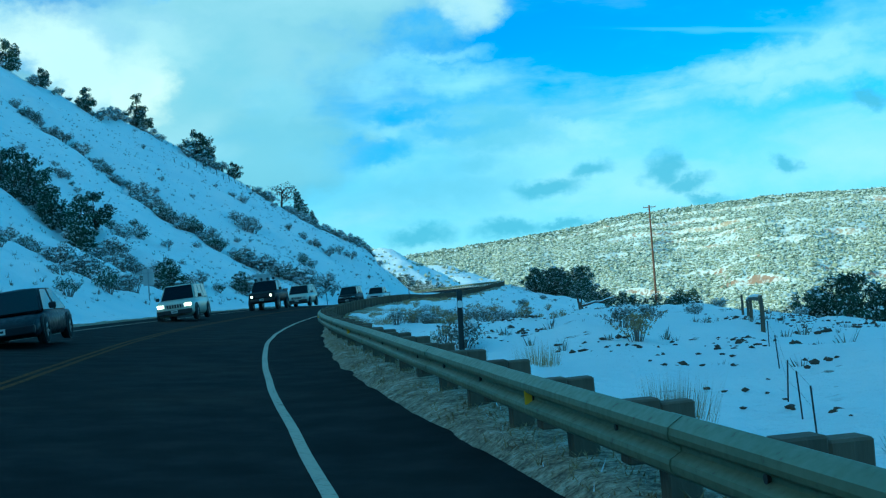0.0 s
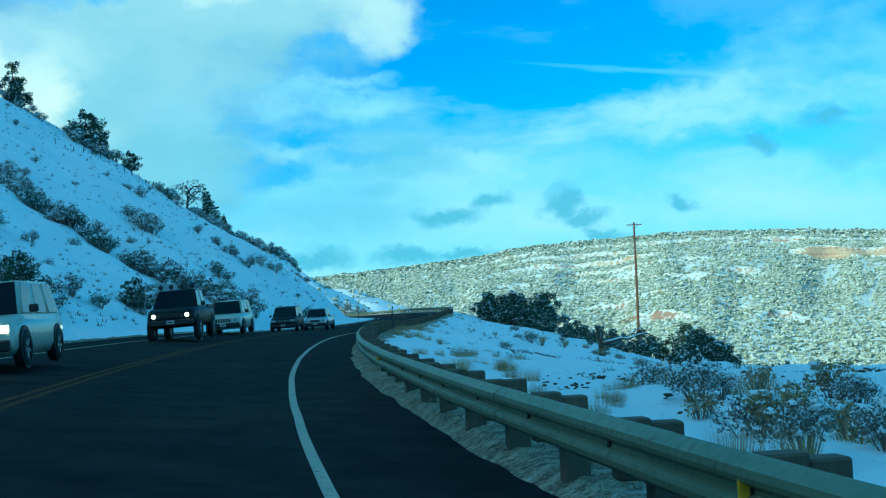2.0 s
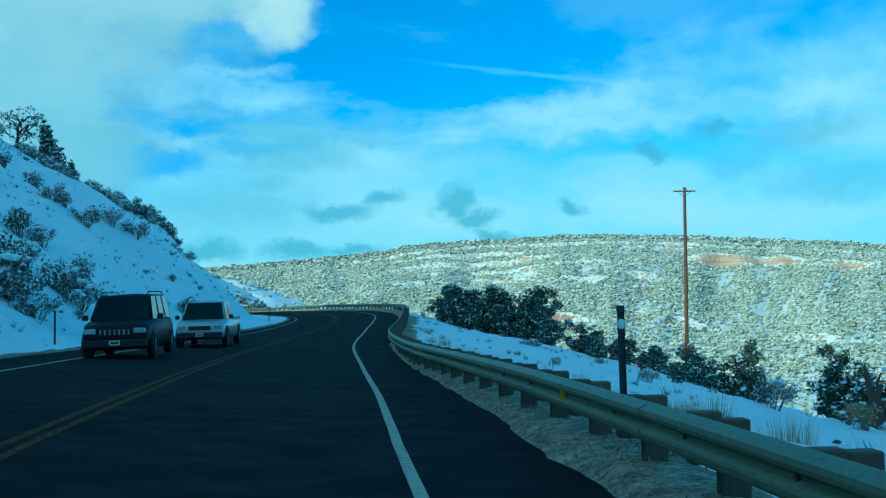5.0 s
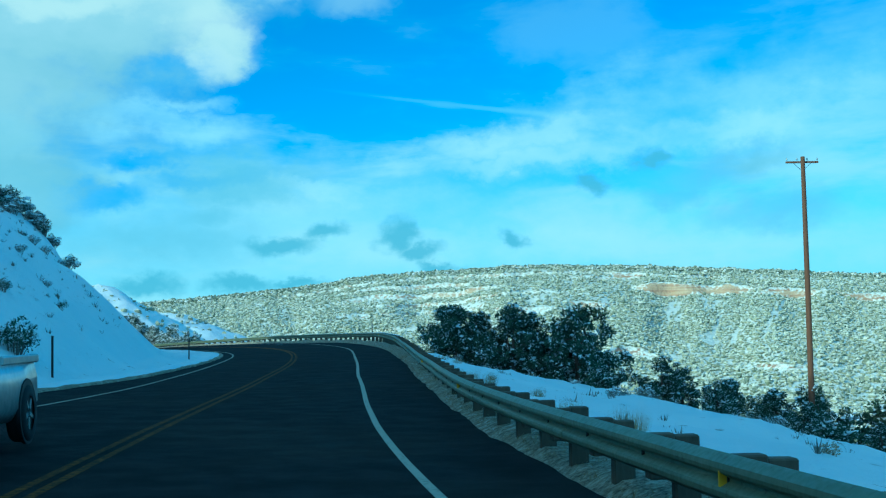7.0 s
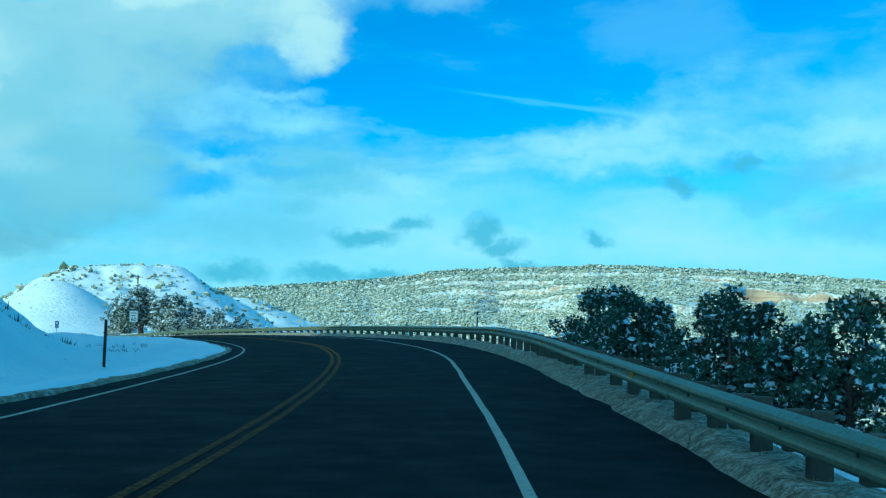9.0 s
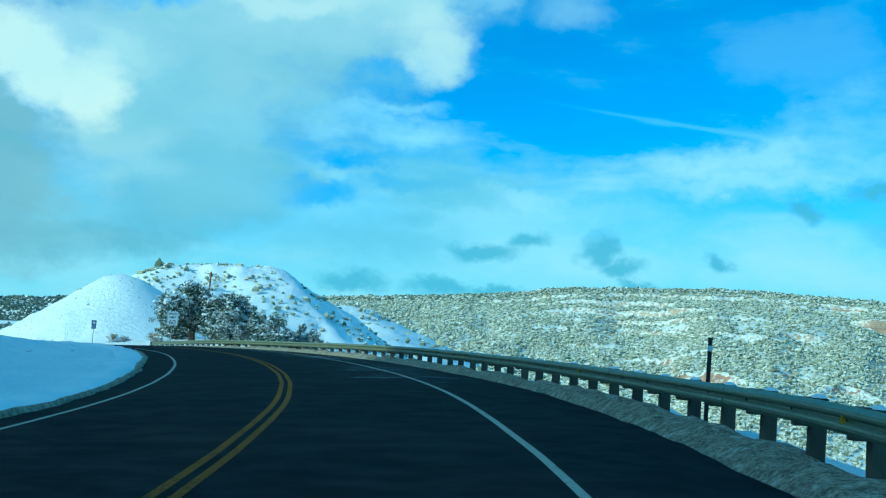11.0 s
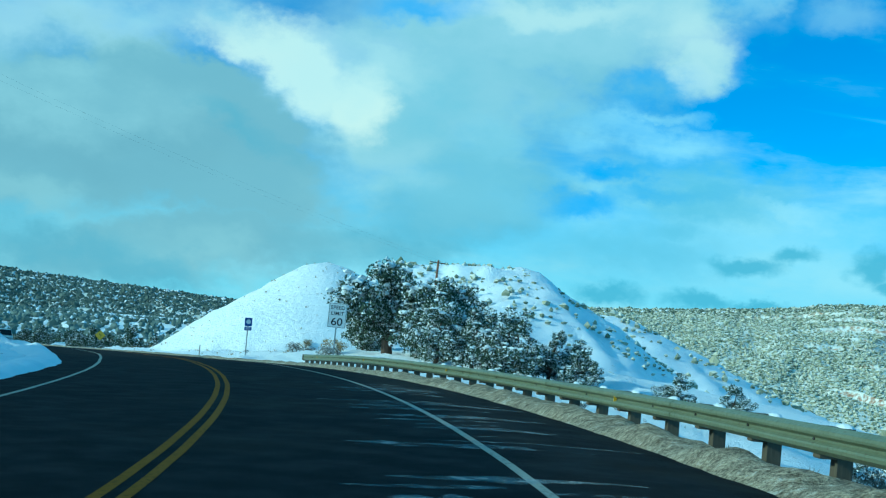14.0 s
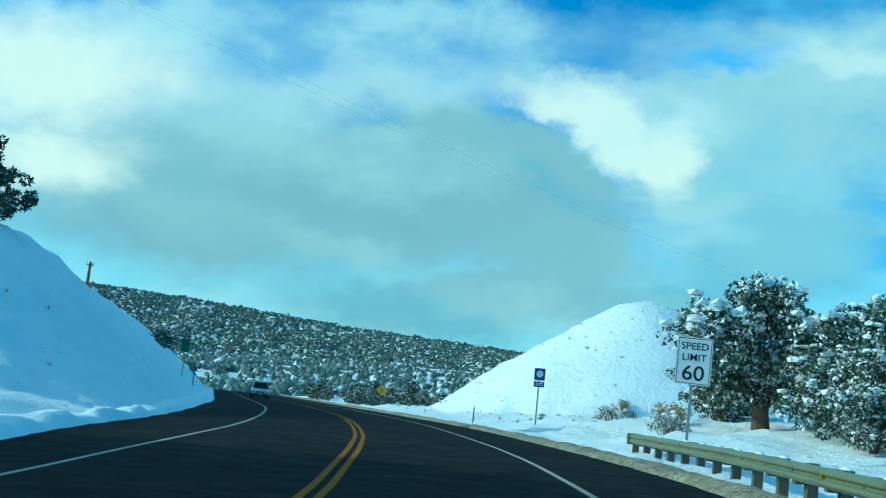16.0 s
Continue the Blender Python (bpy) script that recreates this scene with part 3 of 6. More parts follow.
        out = out - np.where(u < 0, gully * keep * smooth01((e - 2) / 8), 0)
    return out


def spot(s, u, up=0.0, ground=True):
    """A place beside the road: on the land, or on the road."""
    xy, t = line_xy(s), line_t(s)
    z = float(land(s, u)) if ground else float(road_z(s, u))
    return Vector((xy[0] + t[1] * u, xy[1] - t[0] * u, z + up))


def heading(s):
    t = line_t(s)
    return math.degrees(math.atan2(-t[0], t[1]))


def ribbon(s, U, up=0.0, ground=False):
    """Places over an (n,) run of s and an (n, m) set of offsets."""
    s = np.asarray(s)[:, None] + 0 * U
    xy, t = line_xy(s), line_t(s)
    z = land(s, U) if ground else road_z(s, U)
    return np.stack([xy[..., 0] + t[..., 1] * U, xy[..., 1] - t[..., 0] * U, z + up], -1)


# ---- ground, road and markings ----
s_run = np.arange(-56, S_END, 1.5)
cols_r = np.r_[np.linspace(0, 4, 12), np.linspace(4.6, 24, 34), np.geomspace(25.5, 170, 22)]
cols_l = np.r_[np.linspace(0.0, 3, 9), np.linspace(3.6, 45, 60), np.geomspace(46.5, 150, 16)]
right_u = pave_right(s_run)[:, None] - 0.35 + cols_r[None]
left_u = -(toe_left(s_run)[:, None] - 0.35 + cols_l[None])
mid_u = np.linspace(0, 1, 5)[None] * (right_u[:, :1] - left_u[:, :1]) + left_u[:, :1]
U_all = np.concatenate([left_u[:, ::-1], mid_u[:, 1:-1], right_u], 1)
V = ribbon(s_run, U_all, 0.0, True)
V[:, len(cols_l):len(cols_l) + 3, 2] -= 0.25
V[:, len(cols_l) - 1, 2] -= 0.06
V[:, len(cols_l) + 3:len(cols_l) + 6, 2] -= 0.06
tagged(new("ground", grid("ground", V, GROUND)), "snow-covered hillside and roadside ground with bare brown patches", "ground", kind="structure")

lead = np.linspace(0, 1, 15)[None]
su_ = np.arange(-56, S_END, 1.0)
rag_r, rag_l = 0.04 * fbm(su_ / 1.9, su_ * 0, 31, 3), 0.14 * fbm(su_ / 2.3, su_ * 0, 37, 3)
ur = (pave_right(su_) + 0.30 + rag_r)[:, None]
ul = -(toe_left(su_) + rag_l)[:, None]
tagged(new("road", grid("road", ribbon(su_, ul + (ur - ul) * lead, 0.0), ASPHALT)), "dark worn asphalt two-lane mountain road surface", "road", kind="structure")


def stripe(name, u, width, mat, label, s0=-56.0, s1=S_END - 2):
    s = np.arange(s0, s1, 1.0)
    U_ = (u(s) if callable(u) else u + 0 * s)[:, None] + np.array([-width / 2, width / 2])[None] + (0.012 * fbm(s / 3.0, s * 0, 41, 2))[:, None]
    tagged(new(name, grid(name, ribbon(s, U_, 0.006), mat)), label, "road marking", kind="structure")


stripe("edge_line", lambda s: soft_tab(s, (7, 4.25), (9, 4.1), (12.5, 3.98), (17, 3.84), (23, 3.75), (30, 3.77), (42, 3.82), (60, 3.70), (76, 3.52), (88, 3.42), (97, 3.48), (104, 3.72), (110, 3.95), (122, 4.1), (143, 3.6), (165, 3.1), (180, 2.95), (200, 3.75), (215, 3.65)), 0.11, WHITE, "worn white edge line painted on asphalt")
stripe("edge_line", lambda s: -soft_tab(s, (0, 3.54), (100, 3.4), (125, 4.0), (142, 4.0), (156, 3.3), (180, 3.7), (215, 3.5), (270, 3.6)), 0.10, WHITE, "worn white edge line painted on asphalt")
stripe("centre_line", 0.11, 0.11, YELLOW, "worn yellow double centre line on asphalt")
stripe("centre_line", -0.11, 0.11, YELLOW, "worn yellow double centre line on asphalt")

# ploughed snow along both edges of the asphalt


def berm(name, inner, side, width, height, seed, label, s0=-56.0, s1=S_END - 2, mat=SLUSH, rise=None):
    s = np.arange(s0, s1, 0.3)
    w = width * (1 + 0.25 * fbm(s / 6.0, s * 0, seed, 3))
    t = np.linspace(0, 1, 8)[None]
    edge = inner(s) + 0.05 * fbm(s / 1.1, s * 0, seed + 3, 4)
    U_ = side * (edge[:, None] + t * w[:, None])
    hump = np.sin(np.pi * t ** 0.75) * height * (1 + 0.5 * fbm(s[:, None] / 1.2, t * 3.0, seed + 5, 3))
    P_ = ribbon(s, U_, 0.0)
    hump = hump * (rise(s)[:, None] if rise else 1.0)
    P_[..., 2] += np.maximum(hump, 0) + 0.012 - 0.12 * t ** 6 - 0.03 * (t == 0)
    tagged(new(name, grid(name, P_, mat)), label, "snow bank", kind="structure")


berm("snow_bank", lambda s: pave_right(s) - 0.06, 1, 1.6, 0.12, 51, "dirty ploughed snow with gravel below the guardrail", rise=lambda s: tab(s, (150, 1.0), (206, 1.7), (270, 1.7), (300, 1.2), (325, 1.2)))
berm("snow_bank", lambda s: toe_left(s) - 0.5, -1, 1.5, 0.16, 61, "low ploughed bank of snow beside the lane", mat=SNOW, rise=lambda s: tab(s, (265, 0.8), (300, 1.2)))

berm("snow_bank", lambda s: toe_left(s) - 0.62, -1, 0.42, 0.07, 67, "thin crust of dirty snow at the foot of the bank", s1=262.0)

# ---- far land: valley floor, mesas and hills ----
FAR0 = Vector((0.0, 150.0, 0.0))


def polar(az, r):
    a = np.radians(az)
    return FAR0.x - np.sin(a) * r, FAR0.y + np.cos(a) * r


def valley():
    x = np.concatenate([np.linspace(-4200, -500, 16), np.linspace(-400, 700, 36), np.linspace(800, 4200, 16)])
    y = np.concatenate([np.linspace(-1500, 200, 10), np.linspace(300, 1200, 30), np.linspace(1300, 4400, 16)])
    X, Y = np.meshgrid(x, y, indexing="ij")
    Z = -24 - 56 * smooth01((X + 150) / 150) - 30 * smooth01((-X - 300) / 900) - 14 * smooth01((300 - Y) / 300) + 6 * fbm(X / 260, Y / 260, 71, 3)
    Z = np.where((np.abs(X) < 520) & (Y < 300), np.minimum(Z, -70), Z)
    tagged(new("ground", grid("valley_floor", np.stack([X, Y, Z], -1), GROUND)), "snowy valley floor reaching to the foot of the mesas", "ground", kind="structure")


valley()


def mesa_top(az):
    """The skyline as degrees above the level."""
    return tab(-az, (-60, 1.2), (-38, 1.10), (-33, 0.85), (-27, 0.42), (-22, 0.25), (-18, 0.12), (-14, 0.4), (-6, 0.9), (-1, 1.42), (3.5, 1.82), (6, 2.05), (9.5, 2.58), (12, 2.72), (16.8, 2.97), (22, 2.86), (27, 2.58), (31.5, 2.25), (40, 1.9), (60, 2.1))


def mesa_z(az, t, r1):
    top = r1 * np.tan(np.radians(mesa_top(az))) + 1.6 * fbm(az * 1.3, az * 0, 81, 3)
    # slope with ledges
    foot = -92.0
    ledge = 0.0
    for c, w, k, mid, half in ((0.78, 0.012, 0.13, -25.3, 2.6), (0.755, 0.012, 0.10, -29.8, 1.3), (0.73, 0.012, 0.09, -34.5, 3.0), (0.60, 0.010, 0.06, -20.3, 0.9), (0.28, 0.007, 0.05, -16.3, 1.6), (0.28, 0.007, 0.05, -10.3, 1.4), (0.20, 0.007, 0.045, -29.8, 1.5), (0.76, 0.007, 0.045, -12.0, 4.0), (0.83, 0.007, 0.04, -11.5, 3.0), (0.48, 0.010, 0.04, -11.1, 1.2), (0.55, 0.010, 0.045, -17.5, 1.4), (0.26, 0.012, 0.05, -22.5, 1.2), (0.90, 0.006, 0.03, -14.0, 9.0), (0.69, 0.006, 0.034, -14.0, 4.5), (0.62, 0.006, 0.030, -11.5, 3.5), (0.40, 0.006, 0.030, -14.0, 2.5), (0.88, 0.006, 0.03, -25.0, 6.0), (0.34, 0.010, 0.03, -20.0, 1.5)):
        cc = c + 0.010 * fbm(az * 0.5, az * 0 + c * 50, 83, 2)
        on = smooth01((half + 1.0 - np.abs(az - mid)) / 2.2) * smooth01(0.80 + 0.35 * fbm(az * 0.5, az * 0 + c * 90, 84, 2))
        ledge = ledge + k * on * (smooth01((t - cc) / w) - t)
    p = np.clip(0.94 * t ** 1.02 + ledge + 0.06 * t, 0, 1)
    z = foot + (top - foot) * p
    gul = fbm(az * 0.8, t * 4.0, 86, 3)
    return z + 3.0 * gul * np.sin(np.pi * np.clip(t, 0, 1))


def mesa(name, az0, az1, n, label):
    az = np.linspace(az0, az1, n)[:, None]
    t = np.r_[np.linspace(0, 1, 170), 1.004, 1.05, 1.3][None]
    r0, r1 = 1250.0 + 120 * fbm(az * 0.15, az * 0, 88, 2), 2650.0
    tt = np.minimum(t, 1.0)
    r = r0 + (r1 - r0) * t + 40 * fbm(az * 0.5, t * 3.0, 89, 2) * np.sin(np.pi * tt)
    Z = mesa_z(az, tt, r1) - 60 * np.maximum(t - 1.004, 0)
    X, Y = polar(az + 0 * t, r)
    tagged(new(name, grid(name, np.stack([X, Y, Z + 0 * X], -1), MESA)), label, "mesa", kind="structure")
    return r0, r1


mesa("mesa", -62.0, 13.0, 420, "broad snow-dusted mesa with ochre and red rock ledges")
mesa("mesa", 12.0, 62.0, 200, "far snow-dusted mesa dark with juniper under cloud shadow")

BLOB_V = np.array([(0, 0, 1.0), (0.9, 0, 0.35), (0.28, 0.86, 0.45), (-0.73, 0.53, 0.3), (-0.73, -0.53, 0.42), (0.28, -0.86, 0.33), (0.6, 0.4, -0.4), (-0.3, 0.7, -0.4), (-0.7, -0.1, -0.4), (-0.1, -0.7, -0.4), (0.6, -0.4, -0.4)])
BLOB_F = np.array([(0, 1, 2), (0, 2, 3), (0, 3, 4), (0, 4, 5), (0, 5, 1), (1, 6, 2), (2, 6, 7), (2, 7, 3), (3, 7, 8), (3, 8, 4), (4, 8, 9), (4, 9, 5), (5, 9, 10), (5, 10, 1), (1, 10, 6)])


def blobs(name, C, R, mat, label, category, flat=0.9, seed=1):
    """Many small rough crowns in one mesh."""
    rng = np.random.default_rng(seed)
    n = len(C)
    a = rng.uniform(0, 6.283, n)
    v = BLOB_V[None] * (1 + 0.28 * rng.standard_normal((n, len(BLOB_V), 1)))
    x = v[..., 0] * np.cos(a)[:, None] - v[..., 1] * np.sin(a)[:, None]
    y = v[..., 0] * np.sin(a)[:, None] + v[..., 1] * np.cos(a)[:, None]
    P_ = np.stack([x, y, v[..., 2] * flat], -1) * R[:, None, None] + C[:, None]
    F_ = BLOB_F[None] + (np.arange(n) * len(BLOB_V))[:, None, None]
    return tagged(new(name, mesh_of(name, P_.reshape(-1, 3), F_.reshape(-1, 3), mat)), label, category, kind="stuff")


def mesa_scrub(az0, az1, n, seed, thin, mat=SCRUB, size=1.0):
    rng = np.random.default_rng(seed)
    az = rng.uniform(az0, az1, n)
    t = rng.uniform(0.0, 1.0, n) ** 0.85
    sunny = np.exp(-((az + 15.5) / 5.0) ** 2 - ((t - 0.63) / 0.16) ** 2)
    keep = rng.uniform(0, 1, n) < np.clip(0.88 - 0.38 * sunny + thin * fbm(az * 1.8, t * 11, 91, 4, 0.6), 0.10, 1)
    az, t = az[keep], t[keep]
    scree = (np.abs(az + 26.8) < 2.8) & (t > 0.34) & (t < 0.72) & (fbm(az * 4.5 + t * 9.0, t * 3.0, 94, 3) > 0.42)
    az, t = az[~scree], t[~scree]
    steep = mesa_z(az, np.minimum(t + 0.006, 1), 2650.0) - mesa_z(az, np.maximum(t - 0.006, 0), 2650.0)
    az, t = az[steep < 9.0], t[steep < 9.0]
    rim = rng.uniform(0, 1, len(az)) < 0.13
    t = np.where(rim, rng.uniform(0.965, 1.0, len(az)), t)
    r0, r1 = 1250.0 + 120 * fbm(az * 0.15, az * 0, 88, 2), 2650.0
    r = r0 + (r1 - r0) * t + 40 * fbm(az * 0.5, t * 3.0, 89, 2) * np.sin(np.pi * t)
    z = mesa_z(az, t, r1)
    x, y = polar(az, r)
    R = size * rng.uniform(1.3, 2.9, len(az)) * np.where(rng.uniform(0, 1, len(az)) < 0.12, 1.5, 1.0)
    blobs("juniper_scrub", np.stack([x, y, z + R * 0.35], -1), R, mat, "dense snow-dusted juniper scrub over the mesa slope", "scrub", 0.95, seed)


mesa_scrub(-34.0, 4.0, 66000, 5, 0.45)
# this mesa's cloud shadow lies in the scrub colour, no cloud casts it
mesa_scrub(13.0, 44.0, 46000, 6, 0.55, DARK_SHADED_SCRUB, 1.15)


def rim_fringe(az0, az1, n, seed):
    """Darker junipers along the rim."""
    rng = np.random.default_rng(seed)
    az = rng.uniform(az0, az1, n)
    t = 1.0 - 0.06 * rng.uniform(0, 1, n) ** 1.5
    r0 = 1250.0 + 120 * fbm(az * 0.15, az * 0, 88, 2)
    r = r0 + (2650.0 - r0) * t + 40 * fbm(az * 0.5, t * 3.0, 89, 2) * np.sin(np.pi * t)
    x, y = polar(az, r)
    R = rng.uniform(1.6, 4.0, n)
    blobs("juniper_scrub", np.stack([x, y, mesa_z(az, t, 2650.0) + R * 0.4], -1), R, RIMSCRUB, "dark juniper fringe along the rim of the mesa", "scrub", 0.95, seed)


rim_fringe(-36.0, 6.0, 3000, 15)


# the hump and the bright ridge beyond the bend
def hump(name, cx, cy, top, kx0, kx1, ky, size, seed, label):
    x = np.linspace(cx - size, cx + size, 150)
    y = np.linspace(cy - size, cy + size, 150)
    X, Y = np.meshgrid(x, y, indexing="ij")
    dx = X - cx
    left = kx0 * np.abs(dx) + 0.5 * np.maximum(np.abs(dx) - 34, 0)
    q = np.sqrt(np.where(dx < 0, left, dx * kx1) ** 2 + ((Y - cy) * ky) ** 2 + 9.0)
    Z = top + 3 - q + 1.3 * fbm(X / 18, Y / 18, seed, 3) + 0.5 * fbm(X / 5, Y / 5, seed + 4, 2)
    Z = Z + 0.7 * fbm((X + 0.25 * Y) / 5.0, Y / 40.0, seed + 7, 3) * smooth01(np.maximum(dx, cy - Y) / 12.0)
    Z = np.maximum(Z, -95)
    return tagged(new(name, grid(name, np.stack([X, Y, Z], -1), GROUND)), label, "hill", kind="structure")


hump("hill", -31.5, 606, 18.4, 0.10, 0.60, 0.40, 150, 95, "rounded snowy hill dotted with brush")
hump("hill", -4, 775, 10.5, 0.30, 0.42, 0.30, 260, 97, "far snowy ridge with a row of brush on its crest")


def floor_scrub(n, x0, x1, y0, y1, mat, seed, label, size=1.0):
    """Junipers over the valley floor."""
    rng = np.random.default_rng(seed)
    x, y = rng.uniform(x0, x1, n), rng.uniform(y0, y1, n)
    z = -24 - 56 * smooth01((x + 150) / 150) - 30 * smooth01((-x - 300) / 900) - 14 * smooth01((300 - y) / 300) + 6 * fbm(x / 260, y / 260, 71, 3)
    R = size * rng.uniform(1.3, 2.8, len(x))
    blobs("juniper_scrub", np.stack([x, y, z + 0.4 * R], -1), R, mat, label, "scrub", 0.95, seed + 1)


floor_scrub(18000, -1000, -120, 430, 1400, DARK_SHADED_SCRUB, 98, "dark juniper scrub over the valley floor", 0.9)
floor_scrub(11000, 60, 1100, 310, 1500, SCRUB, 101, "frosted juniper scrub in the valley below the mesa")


def slope_scrub(n, seed):
    """Junipers on the fall between the road and the valley."""
    rng = np.random.default_rng(seed)
    s_, u_ = rng.uniform(60, 340, n), 44 + 122 * rng.uniform(0, 1, n)
    P_ = ribbon(s_, u_[:, None], 0.0, True)[:, 0]
    keep = P_[:, 1] < 330
    R = rng.uniform(0.7, 1.7, n)
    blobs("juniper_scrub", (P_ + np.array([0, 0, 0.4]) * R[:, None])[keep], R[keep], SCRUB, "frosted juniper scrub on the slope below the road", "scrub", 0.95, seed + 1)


slope_scrub(5000, 111)

# ---- guardrail ----


def rail_u(s):
    return soft_tab(s, (0, 5.75), (16, 5.62), (30, 5.38), (45, 5.25), (180, 5.25), (208, 6.9), (290, 6.9), (323, 9.3))


def rail_top(s):
    """Height of the rail's upper edge."""
    return np.interp(s, RS, RAW[:, 2]) + tab(s, (0, 0.34), (65, 0.41), (100, 0.52), (147, 0.65), (170, 0.76), (206, 1.14), (217, 1.10), (245, 1.06), (270, 0.90), (290, 0.86), (323, 0.82))


def rail_point(s, side=0.0, down=0.0):
    u = float(rail_u(s)) + side
    xy, t = line_xy(s), line_t(s)
    return Vector((xy[0] + t[1] * u, xy[1] - t[0] * u, float(rail_top(s)) - down))


guardrail = tagged(new("guardrail"), "weathered galvanised W-beam guardrail on wooden posts beside the road", "guardrail")
W_PROFILE = [(0.000, 0.000), (-0.022, 0.012), (-0.078, 0.050), (-0.083, 0.085), (-0.078, 0.110), (-0.020, 0.145), (-0.020, 0.167), (-0.078, 0.202), (-0.083, 0.227), (-0.078, 0.262), (-0.022, 0.300), (0.000, 0.312)]


def beam_panel(s0, s1, lap):
    run = np.linspace(s0, s1 + 0.16, 5)
    ring = W_PROFILE + [(a + 0.007, b) for a, b in reversed(W_PROFILE)]
    V_ = []
    for s in run:
        V_ += [rail_point(s, a + lap, b) for a, b in ring]
    k = len(ring)
    F_ = [(i * k + j, i * k + (j + 1) % k, (i + 1) * k + (j + 1) % k, (i + 1) * k + j) for i in range(len(run) - 1) for j in range(k)]
    F_ += [tuple(range(k))[::-1], tuple((len(run) - 1) * k + j for j in range(k))]
    me = mesh_of("beam", V_, F_, STEEL)
    part("beam", me, guardrail)


POST_STEP = 1.905
RAIL_END = 318.5
rail_runs = np.arange(-30.0, RAIL_END - 3.0, 2 * POST_STEP)
for i, s in enumerate(rail_runs):
    beam_panel(s, s + 2 * POST_STEP, -0.004 if i % 2 else 0.004)

bm = bmesh.new()
bevel_box(bm, -0.075, 0.075, -0.10, 0.10, -1.05, -0.02, 0.012)
POST_ME = bm_mesh("post", bm, POSTWOOD)
bm = bmesh.new()
bevel_box(bm, -0.075, 0.075, -0.105, 0.105, -0.36, -0.005, 0.012)
BLOCK_ME = bm_mesh("block", bm, POSTWOOD)
bm = bmesh.new()
bevel_box(bm, -0.005, 0.005, -0.05, 0.05, -0.05, 0.05, 0.004)
REFL_ME = bm_mesh("reflector", bm, SIGNYELLOW)
bm = bmesh.new()
bmesh.ops.create_cone(bm, cap_ends=True, segments=8, radius1=0.022, radius2=0.016, depth=0.02)
BOLT_ME = bm_mesh("bolt", bm, DARKSTEEL)
rng = np.random.default_rng(11)
CAP_V = [(math.cos(a) * r, math.sin(a) * r * 1.3, z) for r, z in ((0.10, 0.0), (0.085, 0.025), (0.04, 0.045)) for a in np.linspace(0, 2 * math.pi, 8, endpoint=False)] + [(0, 0, 0.05)]
CAP_F = [(k * 8 + j, k * 8 + (j + 1) % 8, k * 8 + 8 + (j + 1) % 8, k * 8 + 8 + j) for k in range(2) for j in range(8)] + [(16 + j, 16 + (j + 1) % 8, 24) for j in range(8)]
CAP_ME = mesh_of("snow_cap", CAP_V, CAP_F, SNOW, True)
for i, s in enumerate(np.arange(-30.0 + POST_STEP / 2, RAIL_END, POST_STEP)):
    a = heading(s) + rng.normal(0, 1.5)
    lean = rng.normal(0, 0.8)
    p = rail_point(s, 0.31, rng.normal(0, 0.012))
    q = rail_point(s, 0.108, rng.normal(0, 0.008))
    part("post", POST_ME, guardrail, at=pose(*p, lean, rng.normal(0, 0.6), a + 90))
    part("block", BLOCK_ME, guardrail, at=pose(*q, 0, 0, a + 90))
    if rng.uniform() < 0.75 and s > 190:
        part("snow_cap", CAP_ME, guardrail, "thin cap of snow", at=pose(p.x, p.y, p.z - 0.02, 0, 0, a))
    part("bolt", BOLT_ME, guardrail, at=pose(*rail_point(s, -0.026, 0.156), 0, 90, a))
    if i % 8 == 3:
        part("reflector", REFL_ME, guardrail, "yellow reflector tab", at=pose(*rail_point(s, -0.04, 0.15), 0, 0, a + 90))
# rounded end piece
bm = bmesh.new()
shoe_s = float(rail_runs[-1]) + 2 * POST_STEP + 0.2
e0, t0 = rail_point(shoe_s, -0.03, 0.156), line_t(shoe_s)
for k in range(7):
    ang = math.pi * k / 6
    c = e0 + Vector((t0[0], t0[1], 0)) * (0.30 * math.sin(ang)) + Vector((t0[1], -t0[0], 0)) * (0.30 * (1 - math.cos(ang)) / 2)
    for dz in (-0.156, 0.156):
        bm.verts.new(c + Vector((0, 0, dz)))
bm.verts.ensure_lookup_table()
for k in range(6):
    bm.faces.new((bm.verts[2 * k], bm.verts[2 * k + 2], bm.verts[2 * k + 3], bm.verts[2 * k + 1]))
bmesh.ops.solidify(bm, geom=bm.faces[:], thickness=0.006)
part("end_shoe", bm_mesh("end_shoe", bm, STEEL), guardrail, "rounded steel end piece")


# ---- roadside marker posts ----


def marker_post(s, u, height, right):
    ob = tagged(new("marker_post"), "dark steel marker post with a round reflector" if right else "thin dark marker post standing in snow", "marker post", "marker posts")
    foot = spot(s, u)
    ob.matrix_basis = pose(foot.x, foot.y, foot.z, rng.normal(0, 1.2), rng.normal(0, 1.2), heading(s))
    bm = bmesh.new()
    for x0, x1, y0, y1 in ((-0.035, 0.035, -0.004, 0.004), (-0.035, -0.027, -0.03, -0.004), (0.027, 0.035, -0.03, -0.004)):
        bevel_box(bm, x0, x1, y0, y1, -0.35, height, 0.002)
    part("post", bm_mesh("post", bm, DARKSTEEL), ob)
    if right:
        bm = bmesh.new()
        bmesh.ops.create_cone(bm, cap_ends=True, segments=16, radius1=0.05, radius2=0.05, depth=0.02, matrix=pose(0, -0.02, height - 0.14, 90))
        part("reflector", bm_mesh("reflector", bm, SIGNWHITE), ob, "round white reflector")
        bm = bmesh.new()
        bevel_box(bm, -0.038, 0.038, -0.036, 0.012, height - 0.02, height + 0.05, 0.004)
        part("cap", bm_mesh("cap", bm, DARKSTEEL), ob)


